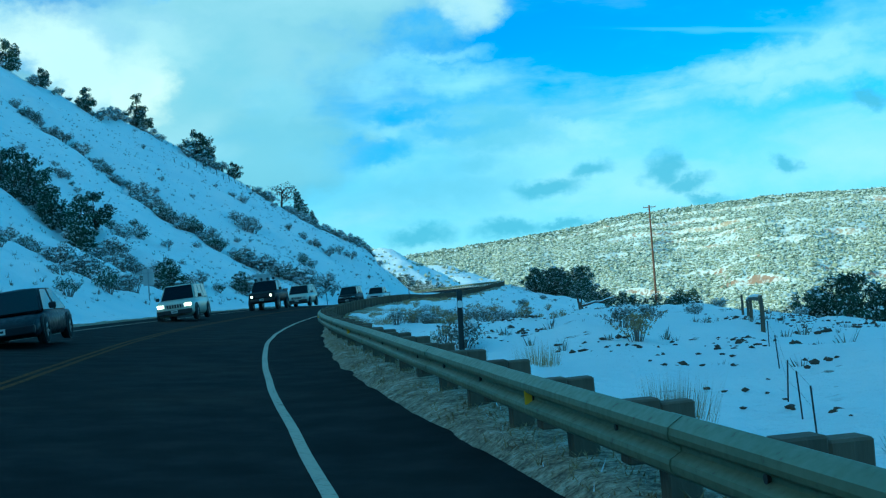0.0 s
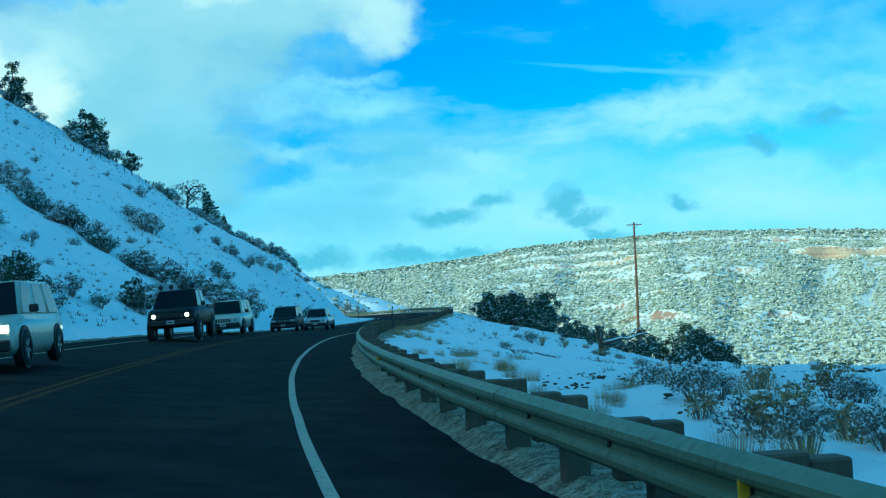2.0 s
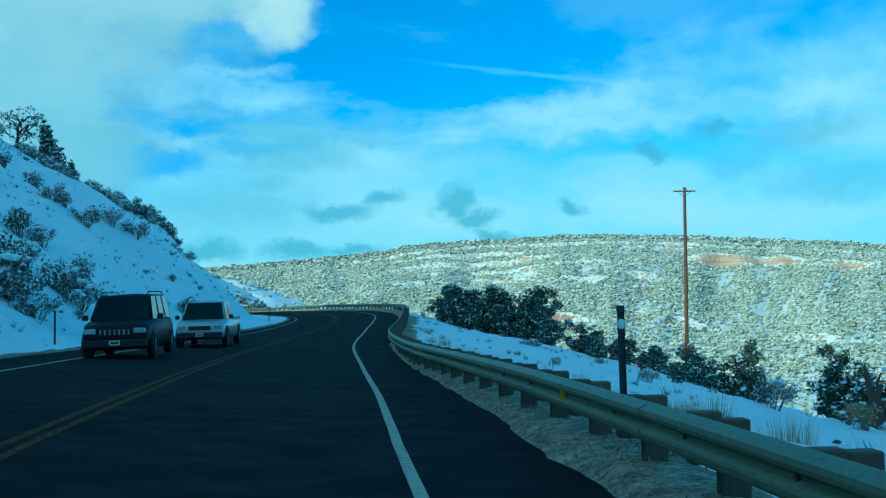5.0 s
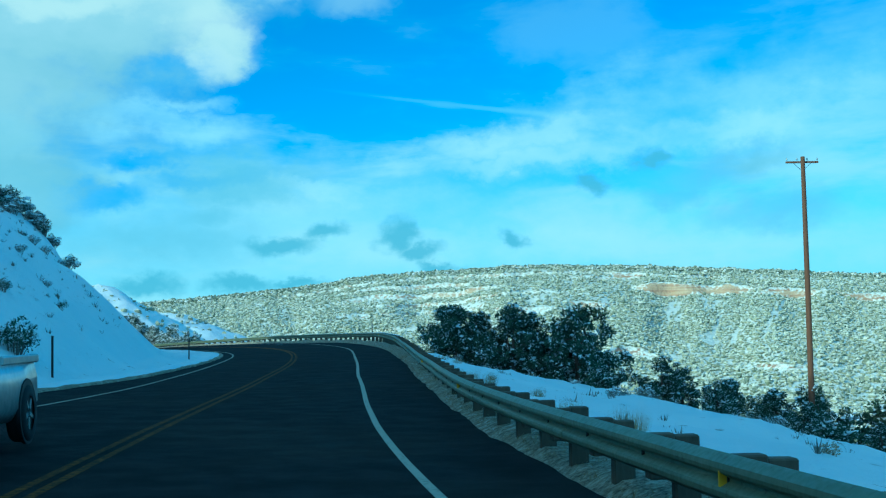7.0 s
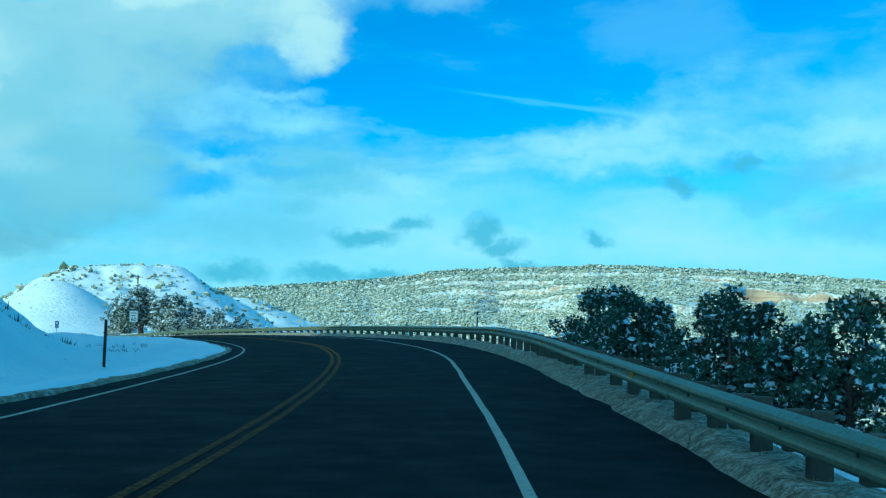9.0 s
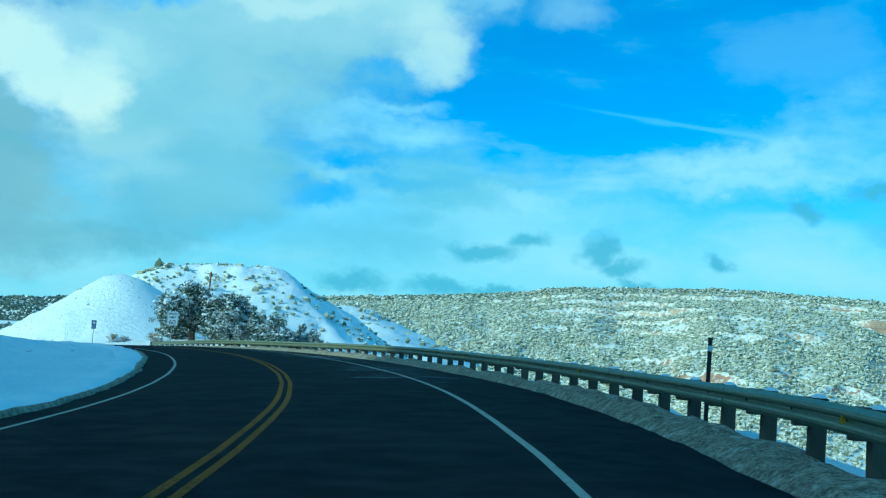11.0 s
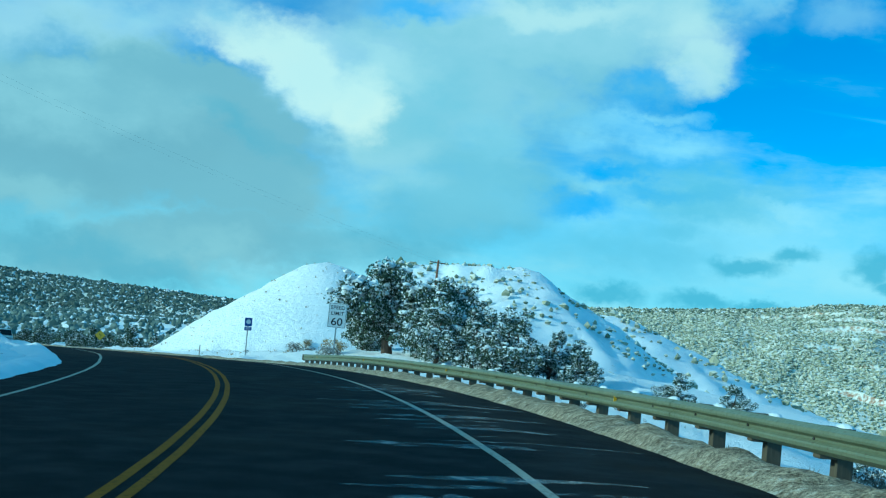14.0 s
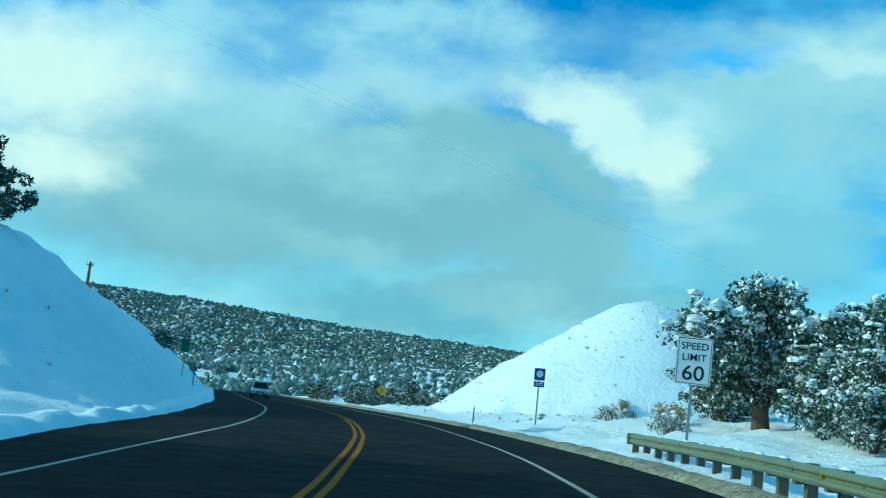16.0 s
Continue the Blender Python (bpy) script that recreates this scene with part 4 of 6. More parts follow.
for s in (14.9, 98.8, 213.2):
    u = float(rail_u(s)) + (0.85 if s < 50 else 0.62)
    marker_post(s, u, float(rail_top(s)) + (0.52 if s < 50 else 0.68) - spot(s, u).z, True)
for s, u, h in ((106.7, -8.8, 1.25), (131.5, -7.1, 1.25), (160.5, -6.5, 1.25), (187, -5.6, 1.2), (352, 9.5, 1.1), (383, -8.4, 1.9)):
    marker_post(s, u, h, False)

# ---- trees and brush ----


def cards(centres, radius, n, size, rng, up=0.15, flat=0.8):
    """Small leaf faces strewn round the centres."""
    m = len(centres)
    d = rng.standard_normal((m, n, 3))
    d /= np.linalg.norm(d, axis=2, keepdims=True)
    p = centres[:, None] + d * (np.asarray(radius).reshape(-1, 1, 1) * rng.uniform(0.25, 1.0, (m, n, 1)) ** 0.6) * np.array([1, 1, flat])
    a = d * 0.6 + rng.standard_normal((m, n, 3)) * 0.7 + np.array([0, 0, up])
    a /= np.linalg.norm(a, axis=2, keepdims=True)
    b = np.cross(a, rng.standard_normal((m, n, 3)))
    b /= np.linalg.norm(b, axis=2, keepdims=True)
    k = size * rng.uniform(0.6, 1.35, (m, n, 1))
    tri = np.stack([p - b * k * 0.5, p + b * k * 0.5, p + a * k * 1.15], 2).reshape(-1, 3)
    return tri


def card_mesh(name, tri, mat):
    return mesh_of(name, tri, np.arange(len(tri)).reshape(-1, 3), mat)


def caps_mesh(name, C, R, rng):
    """Flat lumps of snow lying on the foliage."""
    n = len(C)
    v = BLOB_V[None] * (1 + 0.25 * rng.standard_normal((n, len(BLOB_V), 1)))
    P_ = v * np.asarray(R)[:, None, None] * np.array([1, 1, 0.55]) + C[:, None]
    F_ = BLOB_F[None] + (np.arange(n) * len(BLOB_V))[:, None, None]
    return mesh_of(name, P_.reshape(-1, 3), F_.reshape(-1, 3), SNOW)


def crooked(bm, a, b, r0, r1, rng, bend=0.12, steps=5, sides=7):
    a, b = Vector(a), Vector(b)
    L = (b - a).length
    pts = [a.lerp(b, k / (steps - 1)) + (Vector(rng.standard_normal(3)) * bend * L * 0.35 if 0 < k < steps - 1 else Vector()) for k in range(steps)]
    tube(bm, pts, [r0 + (r1 - r0) * k / (steps - 1) for k in range(steps)], sides)
    return pts


def make_juniper(seed, h, w, trunk=0.14, lift=0.18, label="", dense=1.0, snow=0.35, leaf=(56, 1.0), needles=NEEDLES):
    """Trunk with crooked limbs, and a crown of leaf clumps with lumps of snow."""
    rng = np.random.default_rng(seed)
    tree = tagged(new("juniper_tree"), label or "dark green juniper tree dusted with snow on the slope", "tree", "junipers")
    bm = bmesh.new()
    top = Vector((rng.normal(0, 0.06) * h, rng.normal(0, 0.06) * h, h * 0.8))
    spine = crooked(bm, (0, 0, -0.4), top, trunk * h * 0.32, 0.03, rng, 0.10, 6, 8)
    C = []
    for k in range(9):
        f = lift + (0.95 - lift) * (k + rng.uniform(0, 1)) / 9
        a = k * 2.4 + rng.uniform(-0.5, 0.5)
        base = spine[0].lerp(spine[-1], min(f * 0.8, 0.95))
        reach = w * 0.5 * math.sin(math.pi * min(max((f - lift) / (1.06 - lift), 0.0) ** 1.05 * 0.78 + 0.14, 1.0)) * rng.uniform(0.75, 1.12)
        tip = base + Vector((math.cos(a) * reach, math.sin(a) * reach, h * rng.uniform(0.04, 0.16)))
        limb = crooked(bm, base, tip, trunk * h * 0.10, 0.012, rng, 0.2, 4, 5)
        for q in range(int(8 * dense)):
            g = rng.uniform(0.35, 1.1)
            c = base.lerp(tip, g) + Vector(rng.standard_normal(3)) * w * 0.085
            C.append(c)
    for q in range(int(10 * dense)):
        C.append(spine[-1] + Vector(rng.standard_normal(3) * np.array([0.10 * w, 0.10 * w, 0.07 * h])) + Vector((0, 0, 0.06 * h)))
    part("trunk", bm_mesh("trunk", bm, BARK), tree, "twisted grey-brown trunk")
    C = np.array(C)
    C[:, 2] = np.clip(C[:, 2], lift * h * 0.7, h)
    R = rng.uniform(0.075, 0.125, len(C)) * w
    part("crown", card_mesh("crown", cards(C, R, leaf[0], (0.035 * w + 0.04) * leaf[1], rng), needles), tree, "dense dark green crown")
    pick = rng.uniform(0, 1, len(C)) < snow
    Rp = np.repeat(R[pick], 3)
    S_ = np.repeat(C[pick], 3, axis=0) + rng.standard_normal((len(Rp), 3)) * np.array([0.5, 0.5, 0.22]) * Rp[:, None] + np.array([0, 0, 0.55]) * Rp[:, None]
    snow_on = part("snow", caps_mesh("snow", S_, Rp * rng.uniform(0.14, 0.52, len(Rp)), rng), tree, "clumps of snow on the branches")
    tagged(snow_on, kind="stuff")
    return tree


def make_pine(seed, h, w):
    rng = np.random.default_rng(seed)
    tree = tagged(new("pine_tree"), "narrow dark pine tree with snow on its boughs", "tree", "pines")
    bm = bmesh.new()
    tube(bm, [(0, 0, -0.3), (0.02 * h, 0, h * 0.5), (0, 0.01 * h, h)], [0.028 * h, 0.017 * h, 0.006], 7)
    C, R = [], []
    for k in range(11):
        f = 0.14 + 0.84 * k / 11
        n = 6 if k < 7 else 4
        reach = w * 0.5 * (1.03 - f) ** 0.8
        for j in range(n):
            a = j * 2 * math.pi / n + k * 0.9 + rng.uniform(-0.3, 0.3)
            r = reach * rng.uniform(0.7, 1.15)
            tip = Vector((math.cos(a) * r, math.sin(a) * r, h * f - 0.10 * r))
            tube(bm, [(0, 0, h * f), tip], [0.012 * h * (1.1 - f), 0.006], 4)
            for g in (0.35, 0.7, 1.0):
                C.append(Vector((0, 0, h * f)).lerp(tip, g))
                R.append(0.10 * w * (1.15 - 0.6 * f))
    C.append(Vector((0, 0, h * 1.0)))
    R.append(0.05 * w)
    part("trunk", bm_mesh("trunk", bm, BARK), tree)
    C, R = np.array(C), np.array(R)
    part("crown", card_mesh("crown", cards(C, R, 20, 0.05 * w + 0.04, rng, 0.0, 0.55), NEEDLES), tree, "layered dark boughs")
    pick = rng.uniform(0, 1, len(C)) < 0.4
    tagged(part("snow", caps_mesh("snow", C[pick] + np.array([0, 0, 1]) * (R[pick] * 0.4)[:, None], R[pick] * 0.8, rng), tree, "snow lying on the boughs"), kind="stuff")
    return tree


def make_bare(seed, h, w, name="bare_tree", label="leafless grey tree with frosted twigs on the slope"):
    rng = np.random.default_rng(seed)
    tree = tagged(new(name), label, "tree")
    bm = bmesh.new()
    spine = crooked(bm, (0, 0, -0.3), (0.08 * h, 0, h * 0.75), 0.045 * h, 0.02 * h, rng, 0.15, 5, 7)
    tips = []
    for k in range(9):
        base = spine[0].lerp(spine[-1], 0.35 + 0.62 * k / 9)
        a = k * 2.3
        tip = base + Vector((math.cos(a) * w * 0.42, math.sin(a) * w * 0.42, h * rng.uniform(0.12, 0.3)))
        crooked(bm, base, tip, 0.02 * h, 0.006 * h, rng, 0.3, 4, 5)
        for j in range(6):
            b = base.lerp(tip, rng.uniform(0.4, 1.0))
            c = b + Vector(rng.standard_normal(3) * np.array([0.16, 0.16, 0.12]) * w)
            crooked(bm, b, c, 0.008 * h, 0.003 * h, rng, 0.3, 3, 4)
            tips.append(c)
    part("trunk", bm_mesh("trunk", bm, BARK), tree, "forked bare trunk and limbs")
    T_ = np.array(tips)
    tagged(part("twig", card_mesh("twig", cards(T_, np.full(len(T_), 0.10 * w), 9, 0.05 * w, rng), SAGE), tree, "fine frosted twigs"), kind="stuff")
    return tree


def make_brush(seed, h, w, mat, name, label, snow=0.5, stems=18, leaf=34):
    """A low shrub: many upright stems with small leaves."""
    rng = np.random.default_rng(seed)
    bush = tagged(new(name), label, "shrub", name)
    bm = bmesh.new()
    C = []
    for k in range(stems):
        a, r = rng.uniform(0, 6.283), w * 0.5 * math.sqrt(rng.uniform(0, 1))
        tip = Vector((math.cos(a) * r, math.sin(a) * r, h * rng.uniform(0.55, 1.0) * (1 - 0.35 * (2 * r / w) ** 2)))
        tube(bm, [(tip.x * 0.25, tip.y * 0.25, -0.15), tip * 0.6, tip], [0.02 * h + 0.008, 0.012, 0.004], 4)
        C += [tip, tip * 0.72]
    tagged(part("twig", bm_mesh("twig", bm, TWIG), bush), kind="stuff")
    C = np.array(C)
    part("foliage", card_mesh("foliage", cards(C, np.full(len(C), 0.13 * w), leaf, 0.035 * w + 0.02, rng, 0.5), mat), bush)
    if snow:
        pick = np.arange(len(C))[::2][rng.uniform(0, 1, len(C[::2])) < snow]
        tagged(part("snow", caps_mesh("snow", C[pick] + np.array([0, 0, 0.06 * h]), rng.uniform(0.07, 0.14, len(pick)) * w, rng), bush, "snow caught in the twigs"), kind="stuff")
    return bush


def make_grass(seed, h, w, name="grass_clump", label="clump of dry straw-coloured grass in snow"):
    rng = np.random.default_rng(seed)
    n = 260
    a, r = rng.uniform(0, 6.283, n), w * 0.5 * np.sqrt(rng.uniform(0, 1, n))
    b = np.stack([np.cos(a) * r, np.sin(a) * r, 0 * r - 0.05], 1)
    t = b + np.stack([np.cos(a) * 0.3 * h, np.sin(a) * 0.3 * h, 0 * r], 1) * rng.uniform(0.2, 1, (n, 1)) + np.array([0, 0, 1]) * (h * rng.uniform(0.5, 1, (n, 1)))
    side = np.stack([-np.sin(a), np.cos(a), 0 * a], 1) * 0.004
    tri = np.stack([b - side, b + side, t], 1).reshape(-1, 3)
    return tagged(new(name, card_mesh(name, tri, STRAW)), label, "grass", "dry grass")


def plant_all(makers, rows, seed, sink=0.1):
    """makers: functions that give (model, height). The models stay unscaled until all copies stand."""
    rng = np.random.default_rng(seed)
    models = [f() for f in makers]
    placed = []
    for i, (s, u, h) in enumerate(rows):
        j = i % len(models) if i < len(models) else int(rng.integers(len(models)))
        model, h0 = models[j]
        p, k = spot(s, u), h / h0
        m = pose(p.x, p.y, p.z - sink * k, rng.normal(0, 3), rng.normal(0, 3), rng.uniform(0, 360)) @ Matrix.Scale(k, 4)
        placed.append((i, model, m))
    for i, model, m in placed:
        if i >= len(models):
            copy_thing(model, m)
    for i, model, m in placed[:len(models)]:
        model.matrix_basis = m


def jun(seed, h, w, **kw):
    return lambda: (make_juniper(seed, h, w, **kw), h)


LEFT_JUNIPERS = [(112, -35, 4.2), (112.5, -32.5, 4.4), (110, -30.5, 4.0), (108, -28.5, 4.4), (106, -26.5, 4.2), (105, -24.5, 4.2), (108, -23.6, 3.8), (103, -23, 4.0), (114, -37.5, 4.4), (115, -41, 4.4), (110, -33.8, 3.6), (107.5, -31, 3.4), (97, -20.8, 3.2), (92.7, -12.1, 2.6), (94.5, -13.2, 2.4), (105, -9.8, 1.9),
                 (200, -53.7, 5.4), (201.7, -43.8, 5.2), (204, -42.6, 4.2), (185, -65, 3.2), (184, -57.6, 4.2), (203.6, -38, 3.0), (177, -67.5, 5.2), (200.6, -52.6, 3.4)]
plant_all([jun(1, 4.5, 3.8), jun(2, 4.2, 4.0), jun(3, 4.8, 3.4)], LEFT_JUNIPERS, 21, 0.25)

RIGHT_JUNIPERS = [(212, 13.2, 4.2), (207, 12.6, 4.4), (209.5, 14.6, 4.5), (202, 15.6, 4.9), (203, 17.2, 4.6), (200, 19.2, 5.9), (204.5, 20.3, 5.6), (206, 16.2, 4.8), (191, 18.6, 2.3), (188, 20.8, 2.6), (190, 22.8, 2.5), (184, 23.2, 2.4), (190, 25.4, 2.8), (187, 27.2, 2.9), (190, 31.5, 3.9), (192.5, 32.8, 3.5), (193, 29.4, 2.6), (178, 20.4, 1.5), (174, 23.0, 1.6), (170, 24.5, 1.5), (150, 32.1, 5.2), (148.5, 33.6, 4.9),
                  (66.5, 32.6, 3.9), (66, 34.4, 3.6), (67.5, 31, 3.2), (70, 36, 3.8), (64, 36.5, 3.4), (60, 37.5, 3.2)]
plant_all([jun(4, 5.2, 4.6, dense=1.3, snow=0.5, leaf=(100, 0.75)), jun(5, 4.8, 4.6, dense=1.3, snow=0.5, leaf=(100, 0.75)), jun(6, 5.4, 4.4, dense=1.3, snow=0.5, leaf=(100, 0.75)), jun(7, 4.4, 4.2, dense=1.3, snow=0.5, leaf=(100, 0.75))], RIGHT_JUNIPERS, 22, 0.2)
TALL_JUNIPERS = [(191, 36.5, 6.7), (193, 37.9, 6.1), (164, 34.0, 6.3), (163, 35.4, 5.7), (88, 38.6, 6.6), (86, 41, 6.4)]
plant_all([jun(19, 6.5, 4.6, lift=0.3, dense=1.4), jun(20, 6.2, 4.4, lift=0.32, dense=1.4)], TALL_JUNIPERS, 29, 0.2)

BEND_JUNIPERS = [(343, 21.8, 5.3), (339.5, 19.9, 4.4), (322, 19.8, 5.6), (327, 21.0, 5.6), (319, 17.9, 3.9), (312.7, 17.9, 3.8), (316, 20.2, 3.8), (306.9, 17.6, 4.0), (309.5, 19.6, 3.4), (308.3, 20.8, 3.0), (306.5, 21.6, 2.4), (304.5, 21.2, 2.3), (299, 23.5, 2.1), (296, 25, 2.1), (331, 25, 4.8), (289, 27, 1.9), (338, 29, 4.2)]
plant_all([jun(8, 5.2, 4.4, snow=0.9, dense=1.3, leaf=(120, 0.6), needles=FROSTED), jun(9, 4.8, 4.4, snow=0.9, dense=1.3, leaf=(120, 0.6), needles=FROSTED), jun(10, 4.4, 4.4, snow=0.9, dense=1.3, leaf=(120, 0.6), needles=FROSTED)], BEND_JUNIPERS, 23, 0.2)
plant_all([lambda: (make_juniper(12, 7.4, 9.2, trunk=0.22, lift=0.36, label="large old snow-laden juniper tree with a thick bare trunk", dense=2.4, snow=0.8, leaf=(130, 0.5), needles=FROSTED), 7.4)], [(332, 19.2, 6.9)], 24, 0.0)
plant_all([jun(13, 4.0, 3.0, label="snow-dusted juniper tree on the crest of the hill")], [(404, 38, 2.2), (430, 33, 3.0), (433, 34.5, 3.4), (340, -17.8, 4.7), (428, 31, 2.6)], 25, 0.1)
plant_all([lambda: (make_pine(14, 5.5, 3.0), 5.5)], [(215, -27.7, 6.3), (217, -26.0, 3.2)], 26, 0.1)
plant_all([lambda: (make_bare(15, 5.0, 4.2), 5.0)], [(216, -31.6, 5.0)], 27, 0.1)


def make_dead_tree():
    """A stout leaning stump with broken forks and one long limb lined with snow."""
    rng = np.random.default_rng(16)
    tree = tagged(new("dead_tree"), "broken grey dead tree with a snow-lined fallen limb", "tree")
    bm = bmesh.new()
    crooked(bm, (0, 0, -0.4), (-0.12, 0.05, 1.0), 0.26, 0.15, rng, 0.05, 5, 9)
    crooked(bm, (-0.1, 0, 0.8), (-0.35, 0.1, 1.7), 0.12, 0.03, rng, 0.15, 4, 7)
    crooked(bm, (-0.05, 0, 0.9), (0.15, 0.3, 1.5), 0.09, 0.02, rng, 0.15, 4, 6)
    part("trunk", bm_mesh("trunk", bm, BARK), tree, "stout broken trunk")
    bm = bmesh.new()
    run = crooked(bm, (0.05, 0, 0.7), (2.7, 0.3, 1.25), 0.11, 0.03, rng, 0.06, 6, 7)
    for k, (dx, dz) in ((2, (0.5, 0.5)), (3, (0.7, -0.3)), (4, (0.6, 0.45)), (5, (0.7, -0.15))):
        crooked(bm, run[k], run[k] + Vector((dx, 0.2, dz)), 0.04, 0.01, rng, 0.2, 4, 5)
    limb = part("limb", bm_mesh("limb", bm, BARK), tree, "long drooping bare limb")
    bm = bmesh.new()
    tube(bm, [p + Vector((0, 0, 0.09 - 0.012 * k)) for k, p in enumerate(run)], [0.05, 0.07, 0.065, 0.055, 0.045, 0.025], 7)
    part("snow", bm_mesh("snow", bm, SNOW, True), limb, "strip of snow along the limb")
    q = spot(124.5, 20.9)
    tree.matrix_basis = pose(q.x, q.y, q.z + 0.25, 0, 0, -14) @ Matrix.Scale(1.25, 4)


make_dead_tree()

rng = np.random.default_rng(31)
SHRUBS = [(100, -19.4, 1.9), (113, -22.7, 1.6), (70, -9.4, 1.6), (63, -9.4, 1.1), (154, -23.5, 2.0), (88, -9.8, 1.4), (158.5, -26.2, 1.5), (158.8, -24.3, 1.6), (156.7, -24.4, 1.4), (155.3, -22.7, 1.6), (115.7, -24.1, 1.4), (118, -26, 1.2), (98.0, -11.5, 1.2), (105.1, -9.6, 1.6), (142.7, -10.4, 1.3), (153.7, -15.8, 1.0),
          (150.6, -14.7, 1.5), (143, -10.1, 1.3), (112, -10.6, 1.3), (161, -7.8, 1.3), (152.7, -14.1, 1.2), (147, -10.7, 1.5), (143.3, -9.3, 1.4), (140, -11.4, 1.5), (134.6, -9.8, 0.9), (168.3, -14.5, 1.2), (169.4, -13.1, 1.3), (164, -15, 1.3), (109.4, -10.4, 1.2), (98.7, -10.1, 0.9)]
# brush grows thick along the furrows of the slope
FURROW_BRUSH = (((87, -26), (83.5, -20.5), (80, -15), (79, -11.5), 44, 1.15), ((116, -40), (108, -27), (98.5, -18.5), (92.5, -11.5), 34, 1.25), ((143.2, -31), (136.8, -25), (135.5, -18), (135, -9), 60, 1.6), ((155, -57), (151.5, -47.5), (147, -37), (143.2, -31), 52, 1.25), ((176, -38), (170, -31), (166, -24), (164, -16), 10, 0.9), ((131, -44), (126, -36), (122, -28), (119, -20), 12, 0.9))
for *way, count, tall in FURROW_BRUSH:
    for k in range(count):
        f = rng.uniform(0, 2.999)
        a_, b_ = way[int(f)], way[int(f) + 1]
        f -= int(f)
        SHRUBS.append((a_[0] + (b_[0] - a_[0]) * f + rng.normal(0, 0.7), a_[1] + (b_[1] - a_[1]) * f + rng.normal(0, 0.7), tall * rng.uniform(0.55, 1.3)))
for k in range(20):
    SHRUBS.append((rng.uniform(140, 192), -8.5 - 12 * rng.uniform(0, 1), rng.uniform(0.18, 0.45)))
for k in range(58):
    s, u = rng.uniform(30, 222), -8.5 - 46 * rng.uniform(0, 1) ** 1.2
    s = min(s + 0.35 * (-u - 8), 205 + 0.8 * max(-u - 18, 0))
    SHRUBS.append((s, u, rng.uniform(0.35, 0.9)))
# brush thick along the nose and the crest of the slope
NOSE = [(205.5, -30), (202, -24), (198, -19.5), (195.8, -17), (194.4, -15), (194.5, -13.4)]
CREST = [(185, -65), (186, -58), (199, -53.5), (201, -44), (203, -38), (205.5, -30)]
for way, count, low_, high_ in ((NOSE, 44, 0.35, 0.95), (NOSE[:4], 30, 0.8, 1.5), (CREST, 46, 0.8, 1.8)):
    for k in range(count):
        f = rng.uniform(0, len(way) - 1.001)
        a_, b_ = way[int(f)], way[int(f) + 1]
        f -= int(f)
        SHRUBS.append((a_[0] + (b_[0] - a_[0]) * f + rng.normal(0, 1.2), a_[1] + (b_[1] - a_[1]) * f + rng.normal(0, 0.8), rng.uniform(low_, high_)))
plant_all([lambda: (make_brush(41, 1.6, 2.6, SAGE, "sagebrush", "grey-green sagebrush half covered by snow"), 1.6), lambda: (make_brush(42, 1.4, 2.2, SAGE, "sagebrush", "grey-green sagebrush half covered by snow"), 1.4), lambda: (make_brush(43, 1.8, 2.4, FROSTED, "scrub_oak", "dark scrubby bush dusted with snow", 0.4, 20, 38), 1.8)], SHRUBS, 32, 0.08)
RIGHT_BRUSH = [(118, 15, 0.8), (119, 17.5, 0.6), (380, 29, 1.3), (338, 17.5, 1.0), (336, 16.2, 1.3), (342, 15, 0.9), (379, 29.4, 1.2), (331, 14.5, 1.1), (327, 13, 0.9), (30, 14, 0.5), (24, 11.5, 0.5), (37, 13, 0.5), (46, 20, 0.5)]
for k in range(34):
    RIGHT_BRUSH.append((45 + rng.normal(0, 2.2), 9.6 + rng.normal(0, 1.0) + 1.2 * (k % 3), rng.uniform(0.35, 0.6)))
for k in range(70):
    s = rng.uniform(0, 300)
    RIGHT_BRUSH.append((s, float(pave_right(s)) + 2.4 + 20 * rng.uniform(0, 1) ** 1.4, rng.uniform(0.25, 0.75)))
for k in range(30):
    s = rng.uniform(345, 425)
    RIGHT_BRUSH.append((s, 14 + 26 * rng.uniform(0, 1), rng.uniform(0.15, 0.45)))
plant_all([lambda: (make_brush(44, 1.0, 1.6, SAGE, "roadside_brush", "low brown brush poking out of the snow", 0.25, 18, 30), 1.0), lambda: (make_brush(45, 1.0, 1.3, STRAW, "roadside_brush", "low brown brush poking out of the snow", 0.2, 20, 16), 1.0)], RIGHT_BRUSH, 33, 0.05)
GRASS = [(s, float(rail_u(s)) + rng.uniform(0.5, 2.6), rng.uniform(0.25, 0.5)) for s in np.r_[rng.uniform(0, 60, 16), rng.uniform(85, 125, 60), rng.uniform(125, 200, 20)]]
GRASS += [(rng.uniform(42, 68), float(rail_u(55)) + rng.uniform(1.5, 4.6), rng.uniform(0.2, 0.4)) for k in range(45)]
GRASS += [(s, float(pave_right(s)) + 0.15 + 0.8 * rng.uniform(), rng.uniform(0.08, 0.2)) for s in rng.uniform(0, 130, 60)]
plant_all([lambda: (make_grass(51, 0.7, 0.7), 0.7), lambda: (make_grass(52, 0.6, 0.9), 0.6)], GRASS, 34, 0.02)


